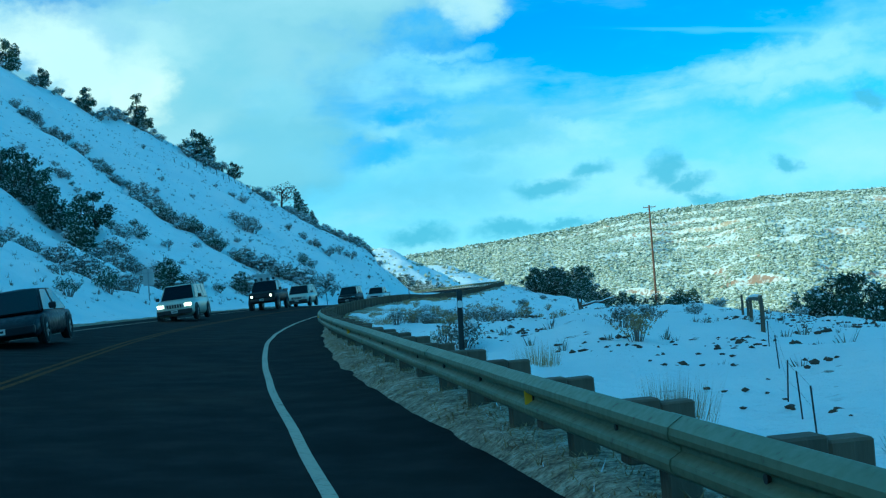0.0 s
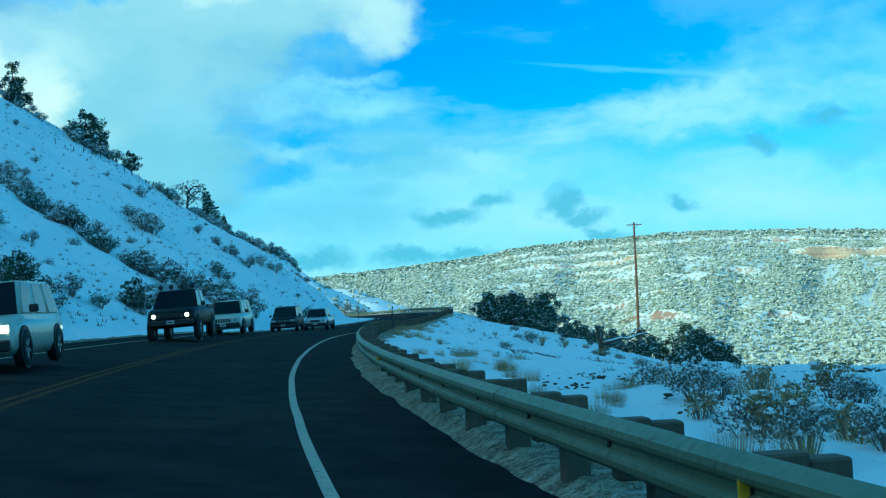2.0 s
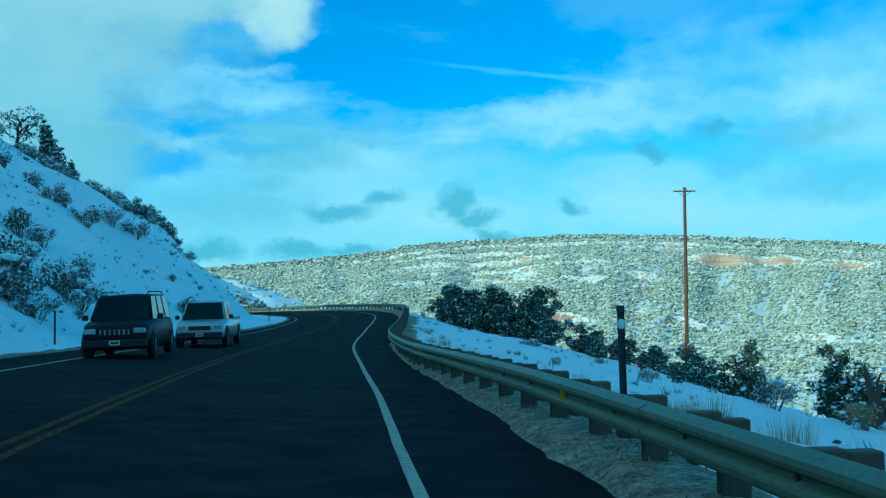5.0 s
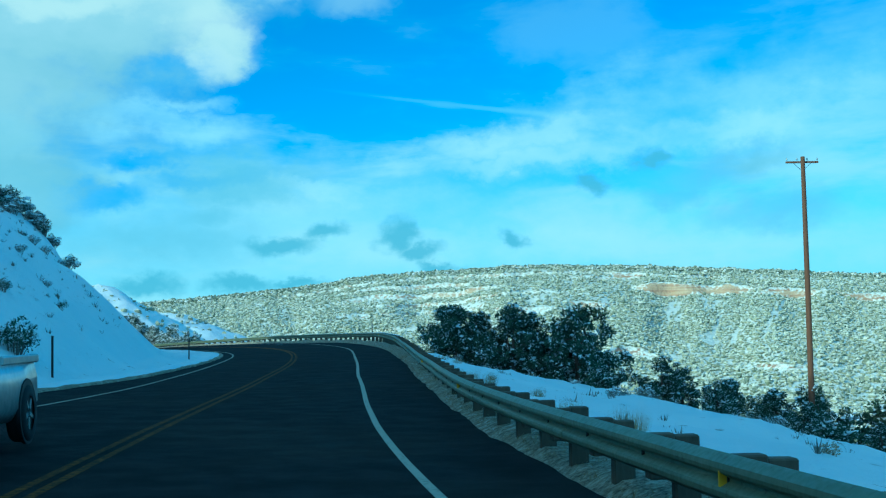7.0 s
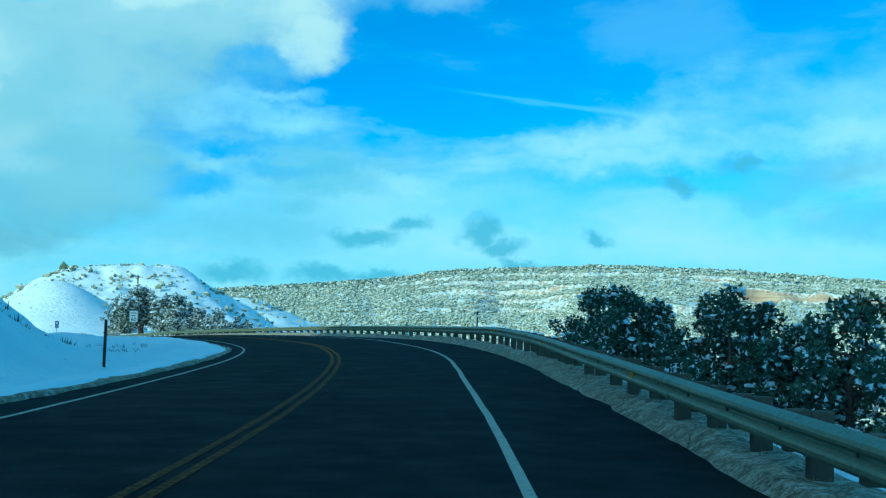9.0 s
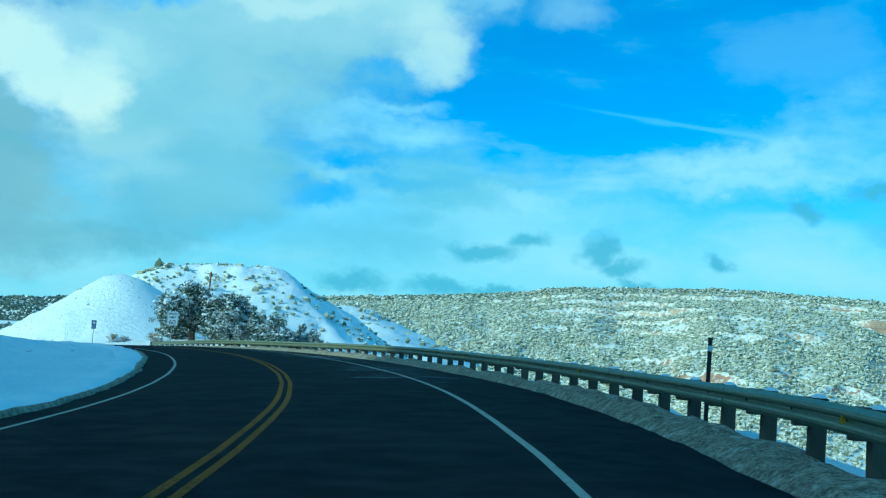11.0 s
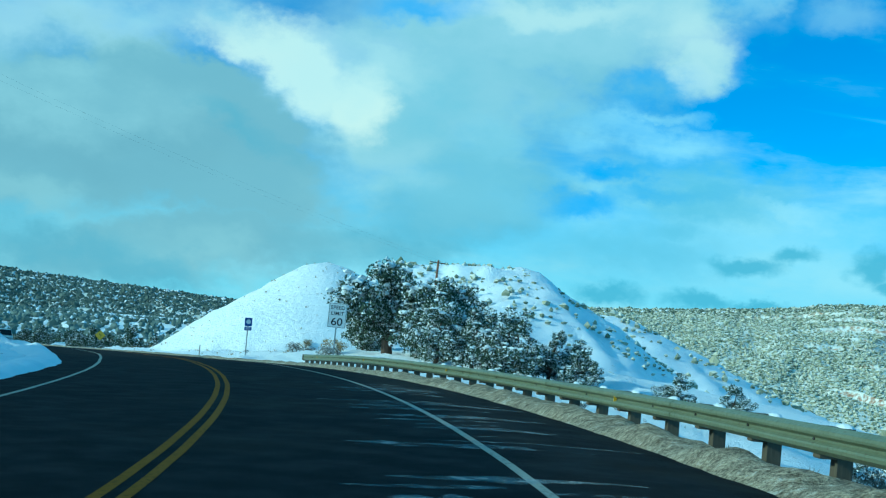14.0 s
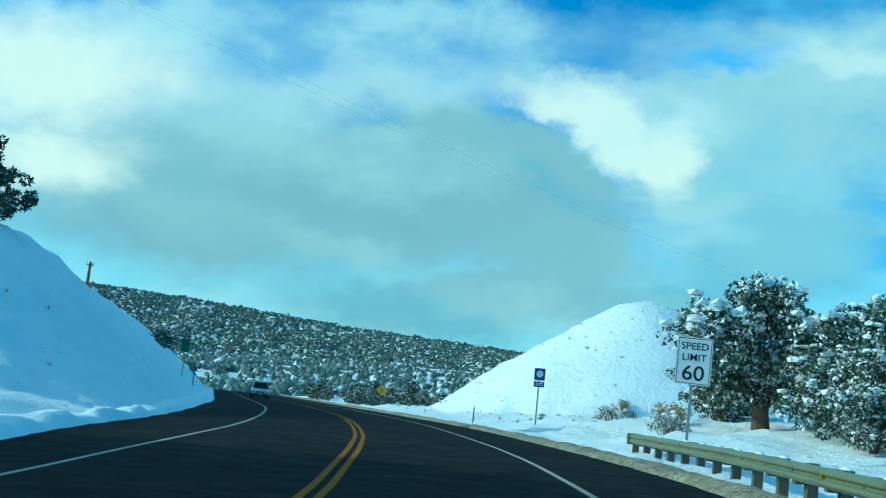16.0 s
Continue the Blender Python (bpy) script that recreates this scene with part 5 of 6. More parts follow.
def tufts(name, rows, size, mat, label, seed):
    """Small twiggy tufts, far too many to count, in one mesh."""
    rng = np.random.default_rng(seed)
    rows = np.array(rows)
    C = ribbon(rows[:, 0], rows[:, 1:2], 0.0, True)[:, 0]
    m, n = len(C), 16
    a = rng.uniform(0, 6.283, (m, n))
    k = size * rng.uniform(0.5, 1.3, (m, 1)) * rng.uniform(0.6, 1.2, (m, n))
    b = C[:, None] + np.stack([np.cos(a), np.sin(a), 0 * a], -1) * (k * rng.uniform(0, 0.7, (m, n)))[..., None] - np.array([0, 0, 0.04])
    t = b + np.stack([np.cos(a) * 0.7, np.sin(a) * 0.7, 0.6 + rng.uniform(0, 1.0, (m, n))], -1) * k[..., None]
    side = np.stack([-np.sin(a), np.cos(a), 0.3 + 0 * a], -1) * (k * 0.13)[..., None]
    tri = np.stack([b - side, b + side, t], 2).reshape(-1, 3)
    tagged(new(name, card_mesh(name, tri, mat)), label, "brush", kind="stuff")


rng = np.random.default_rng(61)
tufts("slope_tufts", [(rng.uniform(20, 225), -8 - 50 * rng.uniform(0, 1) ** 1.2) for k in range(5200)], 0.17, SAGE, "small twiggy tufts dotting the snowy slope", 62)
tufts("valley_tufts", [(rng.uniform(-5, 300), 8.5 + 26 * rng.uniform(0, 1)) for k in range(1500)], 0.16, SAGE, "small brown tufts showing through roadside snow", 63)
tufts("hill_tufts", [(rng.uniform(340, 440), 11 + 40 * rng.uniform(0, 1)) for k in range(700)], 0.15, STRAW, "thin straw tufts showing through hillside snow", 64)
tufts("cut_tufts", [(rng.uniform(280, 420), -8 - 10 * rng.uniform(0, 1)) for k in range(22)], 0.16, SAGE, "few dark tufts on the snowy cut", 65)


def clods():
    """Dark clods and stones that show in patches on the snowy field beside the rail."""
    rng = np.random.default_rng(66)
    n = 14000
    s_, u_ = rng.uniform(2, 110, n), 8.2 + 16 * rng.uniform(0, 1, n)
    near = fbm(s_ / 5.0, u_ / 2.6, 67, 3) + 0.35 * fbm(s_ / 1.1, u_ / 1.1, 68, 2)
    pick = near > 0.26
    C = ribbon(s_[pick], u_[pick][:, None], 0.0, True)[:, 0]
    R = rng.uniform(0.02, 0.065, len(C)) * np.where(rng.uniform(0, 1, len(C)) < 0.12, 1.8, 1.0)
    blobs("soil_clods", C, R, SOIL, "dark clods of soil showing through the snow", "soil", 0.55, 69)


clods()


def verge_grass():
    """Flattened dead grass on the gravel between the asphalt and the rail's posts."""
    rng = np.random.default_rng(92)
    n = 60000
    s_ = -8 + 240 * rng.uniform(0, 1, n) ** 1.25
    f_ = rng.uniform(0, 1, n)
    lump = fbm(s_ / 1.6, f_ * 2.0, 93, 3)
    keep = lump > -0.35
    s_, f_, lump = s_[keep], f_[keep], lump[keep]
    U_ = pave_right(s_) + 0.02 + f_ * (1.25)
    B = ribbon_points(s_, U_)
    B[:, 2] += 0.03 + 0.10 * np.sin(np.pi * np.clip(f_, 0, 1) ** 0.75)
    m = len(B)
    a = rng.uniform(0, 6.283, m)
    L = rng.uniform(0.03, 0.10, m) * (0.8 + 0.6 * np.clip(lump, 0, 1))
    side = np.stack([-np.sin(a), np.cos(a), 0 * a], 1) * rng.uniform(0.003, 0.009, (m, 1))
    tip = B + np.stack([np.cos(a) * L * 0.8, np.sin(a) * L * 0.8, L * rng.uniform(0.2, 0.9, m)], 1)
    tri = np.stack([B - side, B + side, tip], 1).reshape(-1, 3)
    tagged(new("verge_grass", card_mesh("verge_grass", tri, STRAW)), "flattened dead grass on gravel below the guardrail", "grass", kind="stuff")


def ribbon_points(s_, U_):
    return ribbon(s_, U_[:, None], 0.0)[:, 0]


verge_grass()


def hump_brush(cx, cy, top, kx1, ky, n, seed, spread, size):
    rng = np.random.default_rng(seed)
    x, y = rng.uniform(-spread, spread, n) + cx, cy - np.abs(rng.normal(0, spread * 0.55, n)) + 8
    dx = x - cx
    left = np.where(ky > 0.35, 0.10, 0.30) * np.abs(dx) + 0.5 * np.maximum(np.abs(dx) - 34, 0)
    z = top + 3 - np.sqrt(np.where(dx < 0, left, dx * kx1) ** 2 + ((y - cy) * ky) ** 2 + 9.0)
    R = rng.uniform(0.5, 1.0, n) * size * np.where(rng.uniform(0, 1, n) < 0.12, 2.0, 1.0)
    keep = z > -60
    blobs("hill_brush", np.stack([x, y, z + 0.3 * R], 1)[keep], R[keep], SCRUB, "snow-dusted brush dotting the far hill", "scrub", 0.9, seed)


hump_brush(-31.5, 606, 18.4, 0.60, 0.40, 700, 71, 75, 0.9)
hump_brush(-4, 775, 10.5, 0.42, 0.30, 420, 72, 120, 1.5)


# junipers on the flats beyond the crest of the road
rng = np.random.default_rng(73)
FLATS = [(rng.uniform(425, S_END - 4), rng.uniform(9, 24) if k % 3 else rng.uniform(-40, -12), rng.uniform(1.6, 3.4)) for k in range(46)]
plant_all([jun(17, 4.0, 4.2, label="snow-dusted juniper tree on the flats beyond the crest", snow=0.5), jun(18, 3.6, 4.2, label="snow-dusted juniper tree on the flats beyond the crest", snow=0.5)], FLATS, 75, 0.1)


def flank_scrub(n, seed):
    """Dark brush along the flank of the cone-shaped hill."""
    rng = np.random.default_rng(seed)
    x, y = rng.uniform(-45, 40, n), rng.uniform(395, 470, n)
    z = hills_xy(x, y)
    row = fbm(x / 4.0 + y / 9.0, y / 22.0, seed, 3) + 0.03 * np.maximum(x - 8, 0)
    keep = (z > -7) & (row > 0.30) & (x > -30)
    R = rng.uniform(0.18, 0.5, n) * np.where(rng.uniform(0, 1, n) < 0.10, 2.0, 1.0)
    blobs("hill_brush", np.stack([x, y, z + 0.3 * R], 1)[keep], R[keep], SCRUB, "frosted brush in rows down the flank of the hill", "scrub", 0.9, seed)


flank_scrub(2600, 77)

# ---- signs ----


def plate(bm, w, h, t=0.006, r=0.05, z=0.0, y=0.0):
    """A flat plate with rounded corners, facing -y."""
    pts = []
    for cx, cz, a0 in ((w / 2 - r, h / 2 - r, 0), (-w / 2 + r, h / 2 - r, 90), (-w / 2 + r, -h / 2 + r, 180), (w / 2 - r, -h / 2 + r, 270)):
        pts += [(cx + r * math.cos(radians(a0 + k * 22.5)), cz + r * math.sin(radians(a0 + k * 22.5))) for k in range(5)]
    a = [bm.verts.new((px, y - t / 2, z + pz)) for px, pz in pts]
    b = [bm.verts.new((px, y + t / 2, z + pz)) for px, pz in pts]
    bm.faces.new(a)
    bm.faces.new(b[::-1])
    n = len(a)
    for k in range(n):
        bm.faces.new((a[k], b[k], b[(k + 1) % n], a[(k + 1) % n]))


def plate_part(name, w, h, mat, parent, z, y, r=0.05, label=""):
    bm = bmesh.new()
    plate(bm, w, h, 0.006, r, z, y)
    bmesh.ops.recalc_face_normals(bm, faces=bm.faces[:])
    return part(name, bm_mesh(name, bm, mat), parent, label)


def lettering(text, size, mat, parent, x, y, z, wide=1.0):
    cu = bpy.data.curves.new("lettering", "FONT")
    cu.body, cu.size, cu.align_x, cu.extrude, cu.offset = text, size, "CENTER", 0.0015, 0.010 * size
    tmp = bpy.data.objects.new("lettering", cu)
    scene.collection.objects.link(tmp)
    me = bpy.data.meshes.new_from_object(tmp.evaluated_get(bpy.context.evaluated_depsgraph_get()))
    bpy.data.objects.remove(tmp)
    me.materials.clear()
    me.materials.append(mat)
    part("lettering", me, parent, "black lettering", at=pose(x, y, z, 90) @ Matrix.Diagonal((wide, 1, 1, 1)))


def sign_post(parent, height, mat=METAL, x=0.0, y=0.03):
    bm = bmesh.new()
    for x0, x1, y0, y1 in ((-0.04, 0.04, -0.004, 0.004), (-0.04, -0.032, 0.004, 0.035), (0.032, 0.04, 0.004, 0.035)):
        bevel_box(bm, x + x0, x + x1, y + y0, y + y1, -0.5, height, 0.002)
    part("post", bm_mesh("post", bm, mat), parent, "perforated steel post")


def stand(ob, s, u, turn=0.0, lean=0.0):
    p = spot(s, u)
    ob.matrix_basis = pose(p.x, p.y, p.z, 0, lean, heading(s) + turn)
    return p


speed = tagged(new("speed_limit_sign"), "white speed limit 60 sign on a steel post in snow", "road sign")
foot = stand(speed, 315.2, 10.15, -9, 0)
zc = float(road_z(315.2, 0)) + 3.28 - foot.z
sign_post(speed, zc + 0.68)
plate_part("plate", 1.10, 1.48, SIGNWHITE, speed, zc, -0.012)
for w, h, dx, dz in ((1.03, 0.02, 0, 0.70), (1.03, 0.02, 0, -0.70), (0.02, 1.38, 0.505, 0), (0.02, 1.38, -0.505, 0)):
    bm = bmesh.new()
    bevel_box(bm, dx - w / 2, dx + w / 2, -0.0185, -0.0165, zc + dz - h / 2, zc + dz + h / 2, 0.0005)
    part("border", bm_mesh("border", bm, SIGNBLACK), speed, "black border line")
lettering("SPEED", 0.31, SIGNBLACK, speed, 0, -0.018, zc + 0.36, 1.02)
lettering("LIMIT", 0.31, SIGNBLACK, speed, 0, -0.018, zc + 0.01, 1.05)
lettering("60", 0.64, SIGNBLACK, speed, 0, -0.018, zc - 0.59, 1.12)

byway = tagged(new("route_sign"), "blue and white route marker sign on a thin post", "road sign")
foot = stand(byway, 342.0, 10.9, 4, -1)
zc = float(road_z(342.5, 0)) + 3.15 - foot.z
sign_post(byway, zc + 0.4)
plate_part("plate", 0.62, 0.66, SIGNBLUE, byway, zc + 0.10, -0.012, 0.04)
bm = bmesh.new()
bmesh.ops.create_cone(bm, cap_ends=True, segments=24, radius1=0.19, radius2=0.19, depth=0.004, matrix=pose(0, -0.018, zc + 0.12, 90))
part("emblem", bm_mesh("emblem", bm, SIGNWHITE), byway, "round pale emblem")
plate_part("plate", 0.60, 0.30, SIGNBLUE, byway, zc - 0.44, -0.012, 0.03)
for k in range(2):
    bm = bmesh.new()
    bevel_box(bm, -0.2, 0.2, -0.0185, -0.0165, zc - 0.40 - 0.09 * k, zc - 0.365 - 0.09 * k, 0.0005)
    part("bar", bm_mesh("bar", bm, SIGNWHITE), byway, "pale bar of lettering")


def sign_seen_from_behind(s, u, w, h, centre, label, ribs, turn=0.0):
    ob = tagged(new("road_sign"), label, "road sign", "signs seen from behind")
    p = stand(ob, s, u, turn)
    z = float(road_z(s, 0)) + centre - p.z
    sign_post(ob, z + h / 2 - 0.05, METAL, 0.0, -0.05)
    plate_part("plate", w, h, SIGNBACK, ob, z, 0.0, 0.05, "grey unpainted back of the plate")
    for k in range(ribs):
        zz = z + h * (0.25 - 0.5 * k / max(ribs - 1, 1))
        bm = bmesh.new()
        bevel_box(bm, -w * 0.46, w * 0.46, -0.035, -0.004, zz - 0.03, zz + 0.03, 0.004)
        part("rib", bm_mesh("rib", bm, METAL), ob, "horizontal stiffening rib")


sign_seen_from_behind(114.5, -10.0, 1.75, 0.85, 3.2, "wide grey back of a sign on one post", 2, 4)
sign_seen_from_behind(77.0, -9.0, 0.75, 1.1, 2.85, "tall grey back of a sign on one post", 1, -6)

green = tagged(new("mile_marker"), "small green marker plate on a post", "road sign")
foot = stand(green, 379, -9.3, 3)
sign_post(green, 3.0)
plate_part("plate", 0.62, 1.05, SIGNGREEN, green, 2.5, -0.012)

curve_sign = tagged(new("warning_sign"), "yellow diamond warning sign beyond the crest", "road sign")
p = spot(448, 17.0)
curve_sign.matrix_basis = pose(p.x, p.y, p.z, 0, 0, heading(448) - 6)
zs = -8.0 - p.z
sign_post(curve_sign, zs + 0.5)
bm = bmesh.new()
plate(bm, 1.2, 1.2, 0.006, 0.06)
bmesh.ops.recalc_face_normals(bm, faces=bm.faces[:])
part("plate", bm_mesh("plate", bm, SIGNYELLOW), curve_sign, "yellow diamond plate", at=pose(0, -0.015, zs, 0, 45, 0))
bm = bmesh.new()
tube(bm, [(0.12, 0, -0.3), (0.12, 0, 0.0), (-0.10, 0, 0.12), (-0.10, 0, 0.34)], [0.05] * 4, 6)
part("arrow", bm_mesh("arrow", bm, SIGNBLACK), curve_sign, "black curved arrow", at=pose(0, -0.022, zs) @ Matrix.Diagonal((1, 0.1, 1, 1)))


# ---- utility poles and wires ----


def utility_pole(base, height, turn, arm=2.0, lean=0.0, label="tall brown wooden utility pole with a crossarm", pins=4):
    ob = tagged(new("utility_pole"), label, "utility pole", "utility poles")
    ob.matrix_basis = pose(*base, 0, lean, turn)
    bm = bmesh.new()
    tube(bm, [(0, 0, -1.0), (0.02, 0, height * 0.5), (0, 0, height)], [0.19, 0.165, 0.125], 12)
    part("shaft", bm_mesh("shaft", bm, POLEWOOD), ob)
    z = height - 0.32
    bm = bmesh.new()
    bevel_box(bm, -arm / 2, arm / 2, 0.10, 0.20, z - 0.06, z + 0.06, 0.01)
    crossarm = part("crossarm", bm_mesh("crossarm", bm, POLEWOOD), ob)
    for k in range(pins):
        x = (-0.47 + 0.94 * k / (pins - 1)) * arm
        bm = bmesh.new()
        tube(bm, [(x, 0.15, z + 0.05), (x, 0.15, z + 0.14), (x, 0.15, z + 0.15), (x, 0.15, z + 0.20), (x, 0.15, z + 0.26)], [0.012, 0.012, 0.06, 0.045, 0.035], 10)
        part("insulator", bm_mesh("insulator", bm, PORCELAIN), crossarm, "glass insulator")
    for sx in (-1, 1):
        bm = bmesh.new()
        tube(bm, [(sx * arm * 0.28, 0.14, z - 0.04), (0, 0.13, z - 0.55)], [0.014, 0.014], 5)
        part("brace", bm_mesh("brace", bm, DARKSTEEL), ob)
    return ob


p1 = Vector((33.7, 186.3, 0))
s1 = spot(190.0, 30.6)
utility_pole((p1.x, p1.y, s1.z), 9.55 - s1.z, -12, 2.0)
p2 = spot(388, 46.5)
utility_pole((-21.2, 391.0, p2.z), 7.35 - p2.z, 30, 2.1, 1.5, "reddish wooden utility pole behind the trees on the hill")
p3 = spot(404, -20.5)
utility_pole((p3.x, p3.y, p3.z), max(3.7 - p3.z, 3.2), 40, 0.7, 2.0, "short-armed wooden utility pole above the snowy cut", 2)


def wire(a, b, sag, label):
    bm = bmesh.new()
    a, b = Vector(a), Vector(b)
    tube(bm, [a.lerp(b, k / 14) - Vector((0, 0, sag * (1 - (2 * k / 14 - 1) ** 2))) for k in range(15)], [0.004] * 15, 5)
    tagged(new("power_line", bm_mesh("power_line", bm, METAL)), label, "cable", "power lines")


for k in (-0.9, 0.9):
    wire((-21.2 + k * 0.8, 391.2 + k * 0.5, 7.2), (-58 + k * 0.8, 318.0 + k * 0.5, 19.3), 0.9, "thin dark power line across the sky")

# ---- roadside fence ----
fence = tagged(new("corner_fence"), "weathered wooden brace of a fence corner with snow on the rail", "fence")
fa, fb, fc = spot(43, 21.2), spot(33, 18.0), spot(23.5, 14.5)
for q, top_ in ((fa, 0.80), (fb, 0.78), (fc, 0.78), (spot(45, 21.6), 0.75)):
    bm = bmesh.new()
    tube(bm, [q - Vector((0, 0, 0.6)), q + Vector((0.02, 0, 0.4)), q + Vector((0, 0, top_))], [0.055, 0.05, 0.046], 9)
    part("post", bm_mesh("post", bm, POSTWOOD), fence)
for a, b in ((fa, fb), (fb, fc)):
    bm = bmesh.new()
    tube(bm, [a + Vector((0, 0, 0.72)), (a + b) / 2 + Vector((0, 0, 0.72)), b + Vector((0, 0, 0.70))], [0.045, 0.05, 0.045], 8)
    part("rail", bm_mesh("rail", bm, POSTWOOD), fence)
    bm = bmesh.new()
    tube(bm, [a + Vector((0, 0, 0.78)), (a + b) / 2 + Vector((0, 0, 0.79)), b + Vector((0, 0, 0.76))], [0.035, 0.045, 0.035], 7)
    part("snow", bm_mesh("snow", bm, SNOW, True), fence, "strip of snow on the rail")
wire_fence = tagged(new("wire_fence"), "thin steel posts of a wire fence in roadside snow", "fence")
FENCE_LINE = [(8.4, 8.4), (9.5, 8.8), (11.1, 9.4), (14.2, 10.7), (17.7, 12.1), (23.5, 14.5)]
pts_f = [spot(s, u) for s, u in FENCE_LINE]
bm = bmesh.new()
for x0, x1, y0, y1 in ((-0.02, 0.02, -0.004, 0.004), (-0.004, 0.004, 0.004, 0.03)):
    bevel_box(bm, x0, x1, y0, y1, -0.8, 0.42, 0.001)
TPOST = bm_mesh("post", bm, DARKSTEEL)
for q in pts_f[:-1]:
    part("post", TPOST, wire_fence, at=pose(q.x, q.y, q.z, rng.normal(0, 3), rng.normal(0, 3), rng.uniform(0, 90)) @ Matrix.Diagonal((0.35, 0.45, 1, 1)))
for z in (0.20, 0.38):
    bm = bmesh.new()
    tube(bm, [q + Vector((0, 0, z)) for q in pts_f], [0.0012] * len(pts_f), 4)
    part("wire", bm_mesh("wire", bm, DARKSTEEL), wire_fence)
slope_fence = tagged(new("slope_fence"), "row of short dark fence posts across the snowy hillside", "fence")
for k in range(16):
    q = spot(176 + 2.0 * k, -41 + 0.55 * k)
    part("post", TPOST, slope_fence, at=pose(q.x, q.y, q.z, rng.normal(0, 5), rng.normal(0, 5), 20) @ Matrix.Diagonal((2.2, 2.2, 2.6, 1)))

# ---- snow blown across the lane ----


def streaks():
    rng = np.random.default_rng(81)
    V_, F_ = [], []
    for k in range(95):
        s = 224 + 54 * rng.uniform() ** 0.9
        u0 = rng.uniform(1.7, 3.8)
        L = rng.uniform(1.0, 3.4)
        w = rng.uniform(0.08, 0.5)
        n = 9
        base = len(V_)
        drift = rng.uniform(-0.15, 0.15)
        for j in range(n):
            f = j / (n - 1)
            half = w * math.sin(math.pi * (0.06 + 0.88 * f)) * (1 + 0.5 * rng.standard_normal()) * 0.5 + 0.01
            u = min(u0 + L * f, float(pave_right(s)) - 0.3)
            for e in (-half, half):
                q = ribbon(np.array([s + drift * f + e]), np.array([[u]]), 0.009)[0, 0]
                V_.append(tuple(q))
        F_ += [(base + 2 * j, base + 2 * j + 1, base + 2 * j + 3, base + 2 * j + 2) for j in range(n - 1)]
    tagged(new("snow_streaks", mesh_of("snow_streaks", V_, F_, STREAK)), "thin streaks of blown snow across the lane and shoulder", "snow", kind="stuff")


streaks()

# ---- vehicles ----


def m_carpaint(c, rough=0.28, metal=0.3):
    def f(n, b):
        a = n.noise(obj(n), 2.2, 5.0)
        grime = n.noise(obj(n), 9.0, 5.0)
        z = n.add("ShaderNodeSeparateXYZ", {0: obj(n)}).outputs[2]
        dirt = n.math("MULTIPLY", n.ramp(z, 0.95, 0.25), n.ramp(grime, 0.30, 0.70))
        d = tuple(x * 0.8 for x in c) + (1,)
        put(n, b, Base_Color=n.mix(n.math("MULTIPLY", dirt, 0.3), n.mix(a, d, tuple(c) + (1,)), (0.07, 0.06, 0.05, 1) if max(c) > 0.1 else (0.02, 0.018, 0.016, 1)), Roughness=n.ramp(grime, 0.3, 0.8, rough, rough + 0.3), Metallic=metal)
        b.inputs["Coat Weight"].default_value = 0.4 if max(c) > 0.1 else 0.05
        b.inputs["Specular IOR Level"].default_value = 0.5 if max(c) > 0.1 else 0.25
    return f


def m_glow(c, k):
    def f(n, b):
        put(n, b, Base_Color=tuple(c) + (1,), Emission_Color=tuple(c) + (1,), Emission_Strength=k)
    return f


def m_glass(n, b):
    put(n, b, Base_Color=(0.006, 0.007, 0.008, 1), Roughness=0.08)
    b.inputs["Specular IOR Level"].default_value = 0.3


GLASS = material("car_glass", m_glass)
TYRE = material("tyre_rubber", m_plain((0.022, 0.022, 0.022), 0.85))
TRIM = material("black_trim", m_plain((0.018, 0.018, 0.019), 0.6))
CHROME = material("chrome", m_plain((0.55, 0.55, 0.55), 0.22, 0.9))
LENS = material("headlight_lens", m_plain((0.55, 0.57, 0.58), 0.12, 0.3))
LAMP_ON = material("headlight_lit", m_glow((1.0, 0.86, 0.55), 6.0))
PLATE = material("number_plate", m_plain((0.6, 0.6, 0.56), 0.5))
PAINTS = {"slate": material("slate_paint", m_carpaint((0.007, 0.010, 0.016), 0.4, 0.0)), "white": material("white_car_paint", m_carpaint((0.66, 0.66, 0.62), 0.3, 0.0)), "black": material("black_car_paint", m_carpaint((0.004, 0.0045, 0.005), 0.45, 0.0)), "silver": material("silver_paint", m_carpaint((0.50, 0.52, 0.52), 0.3, 0.6)), "cream": material("cream_paint", m_carpaint((0.58, 0.57, 0.47), 0.32, 0.0)), "blue": material("blue_paint", m_carpaint((0.02, 0.09, 0.32)))}


def loft(rings, mat, name):
    bm = bmesh.new()
    R_ = [[bm.verts.new(p) for p in r] for r in rings]
    n = len(R_[0])
    for a, b in zip(R_, R_[1:]):
        for j in range(n):
            bm.faces.new((a[j], a[(j + 1) % n], b[(j + 1) % n], b[j]))
    bm.faces.new(R_[0][::-1])
    bm.faces.new(R_[-1])
    bmesh.ops.recalc_face_normals(bm, faces=bm.faces[:])
    es = [e for e in bm.edges if len(e.link_faces) == 2 and e.calc_face_angle(0) > 0.7]
    bmesh.ops.bevel(bm, geom=es, offset=0.02, segments=2, affect="EDGES")
    return bm_mesh(name, bm, mat, True)


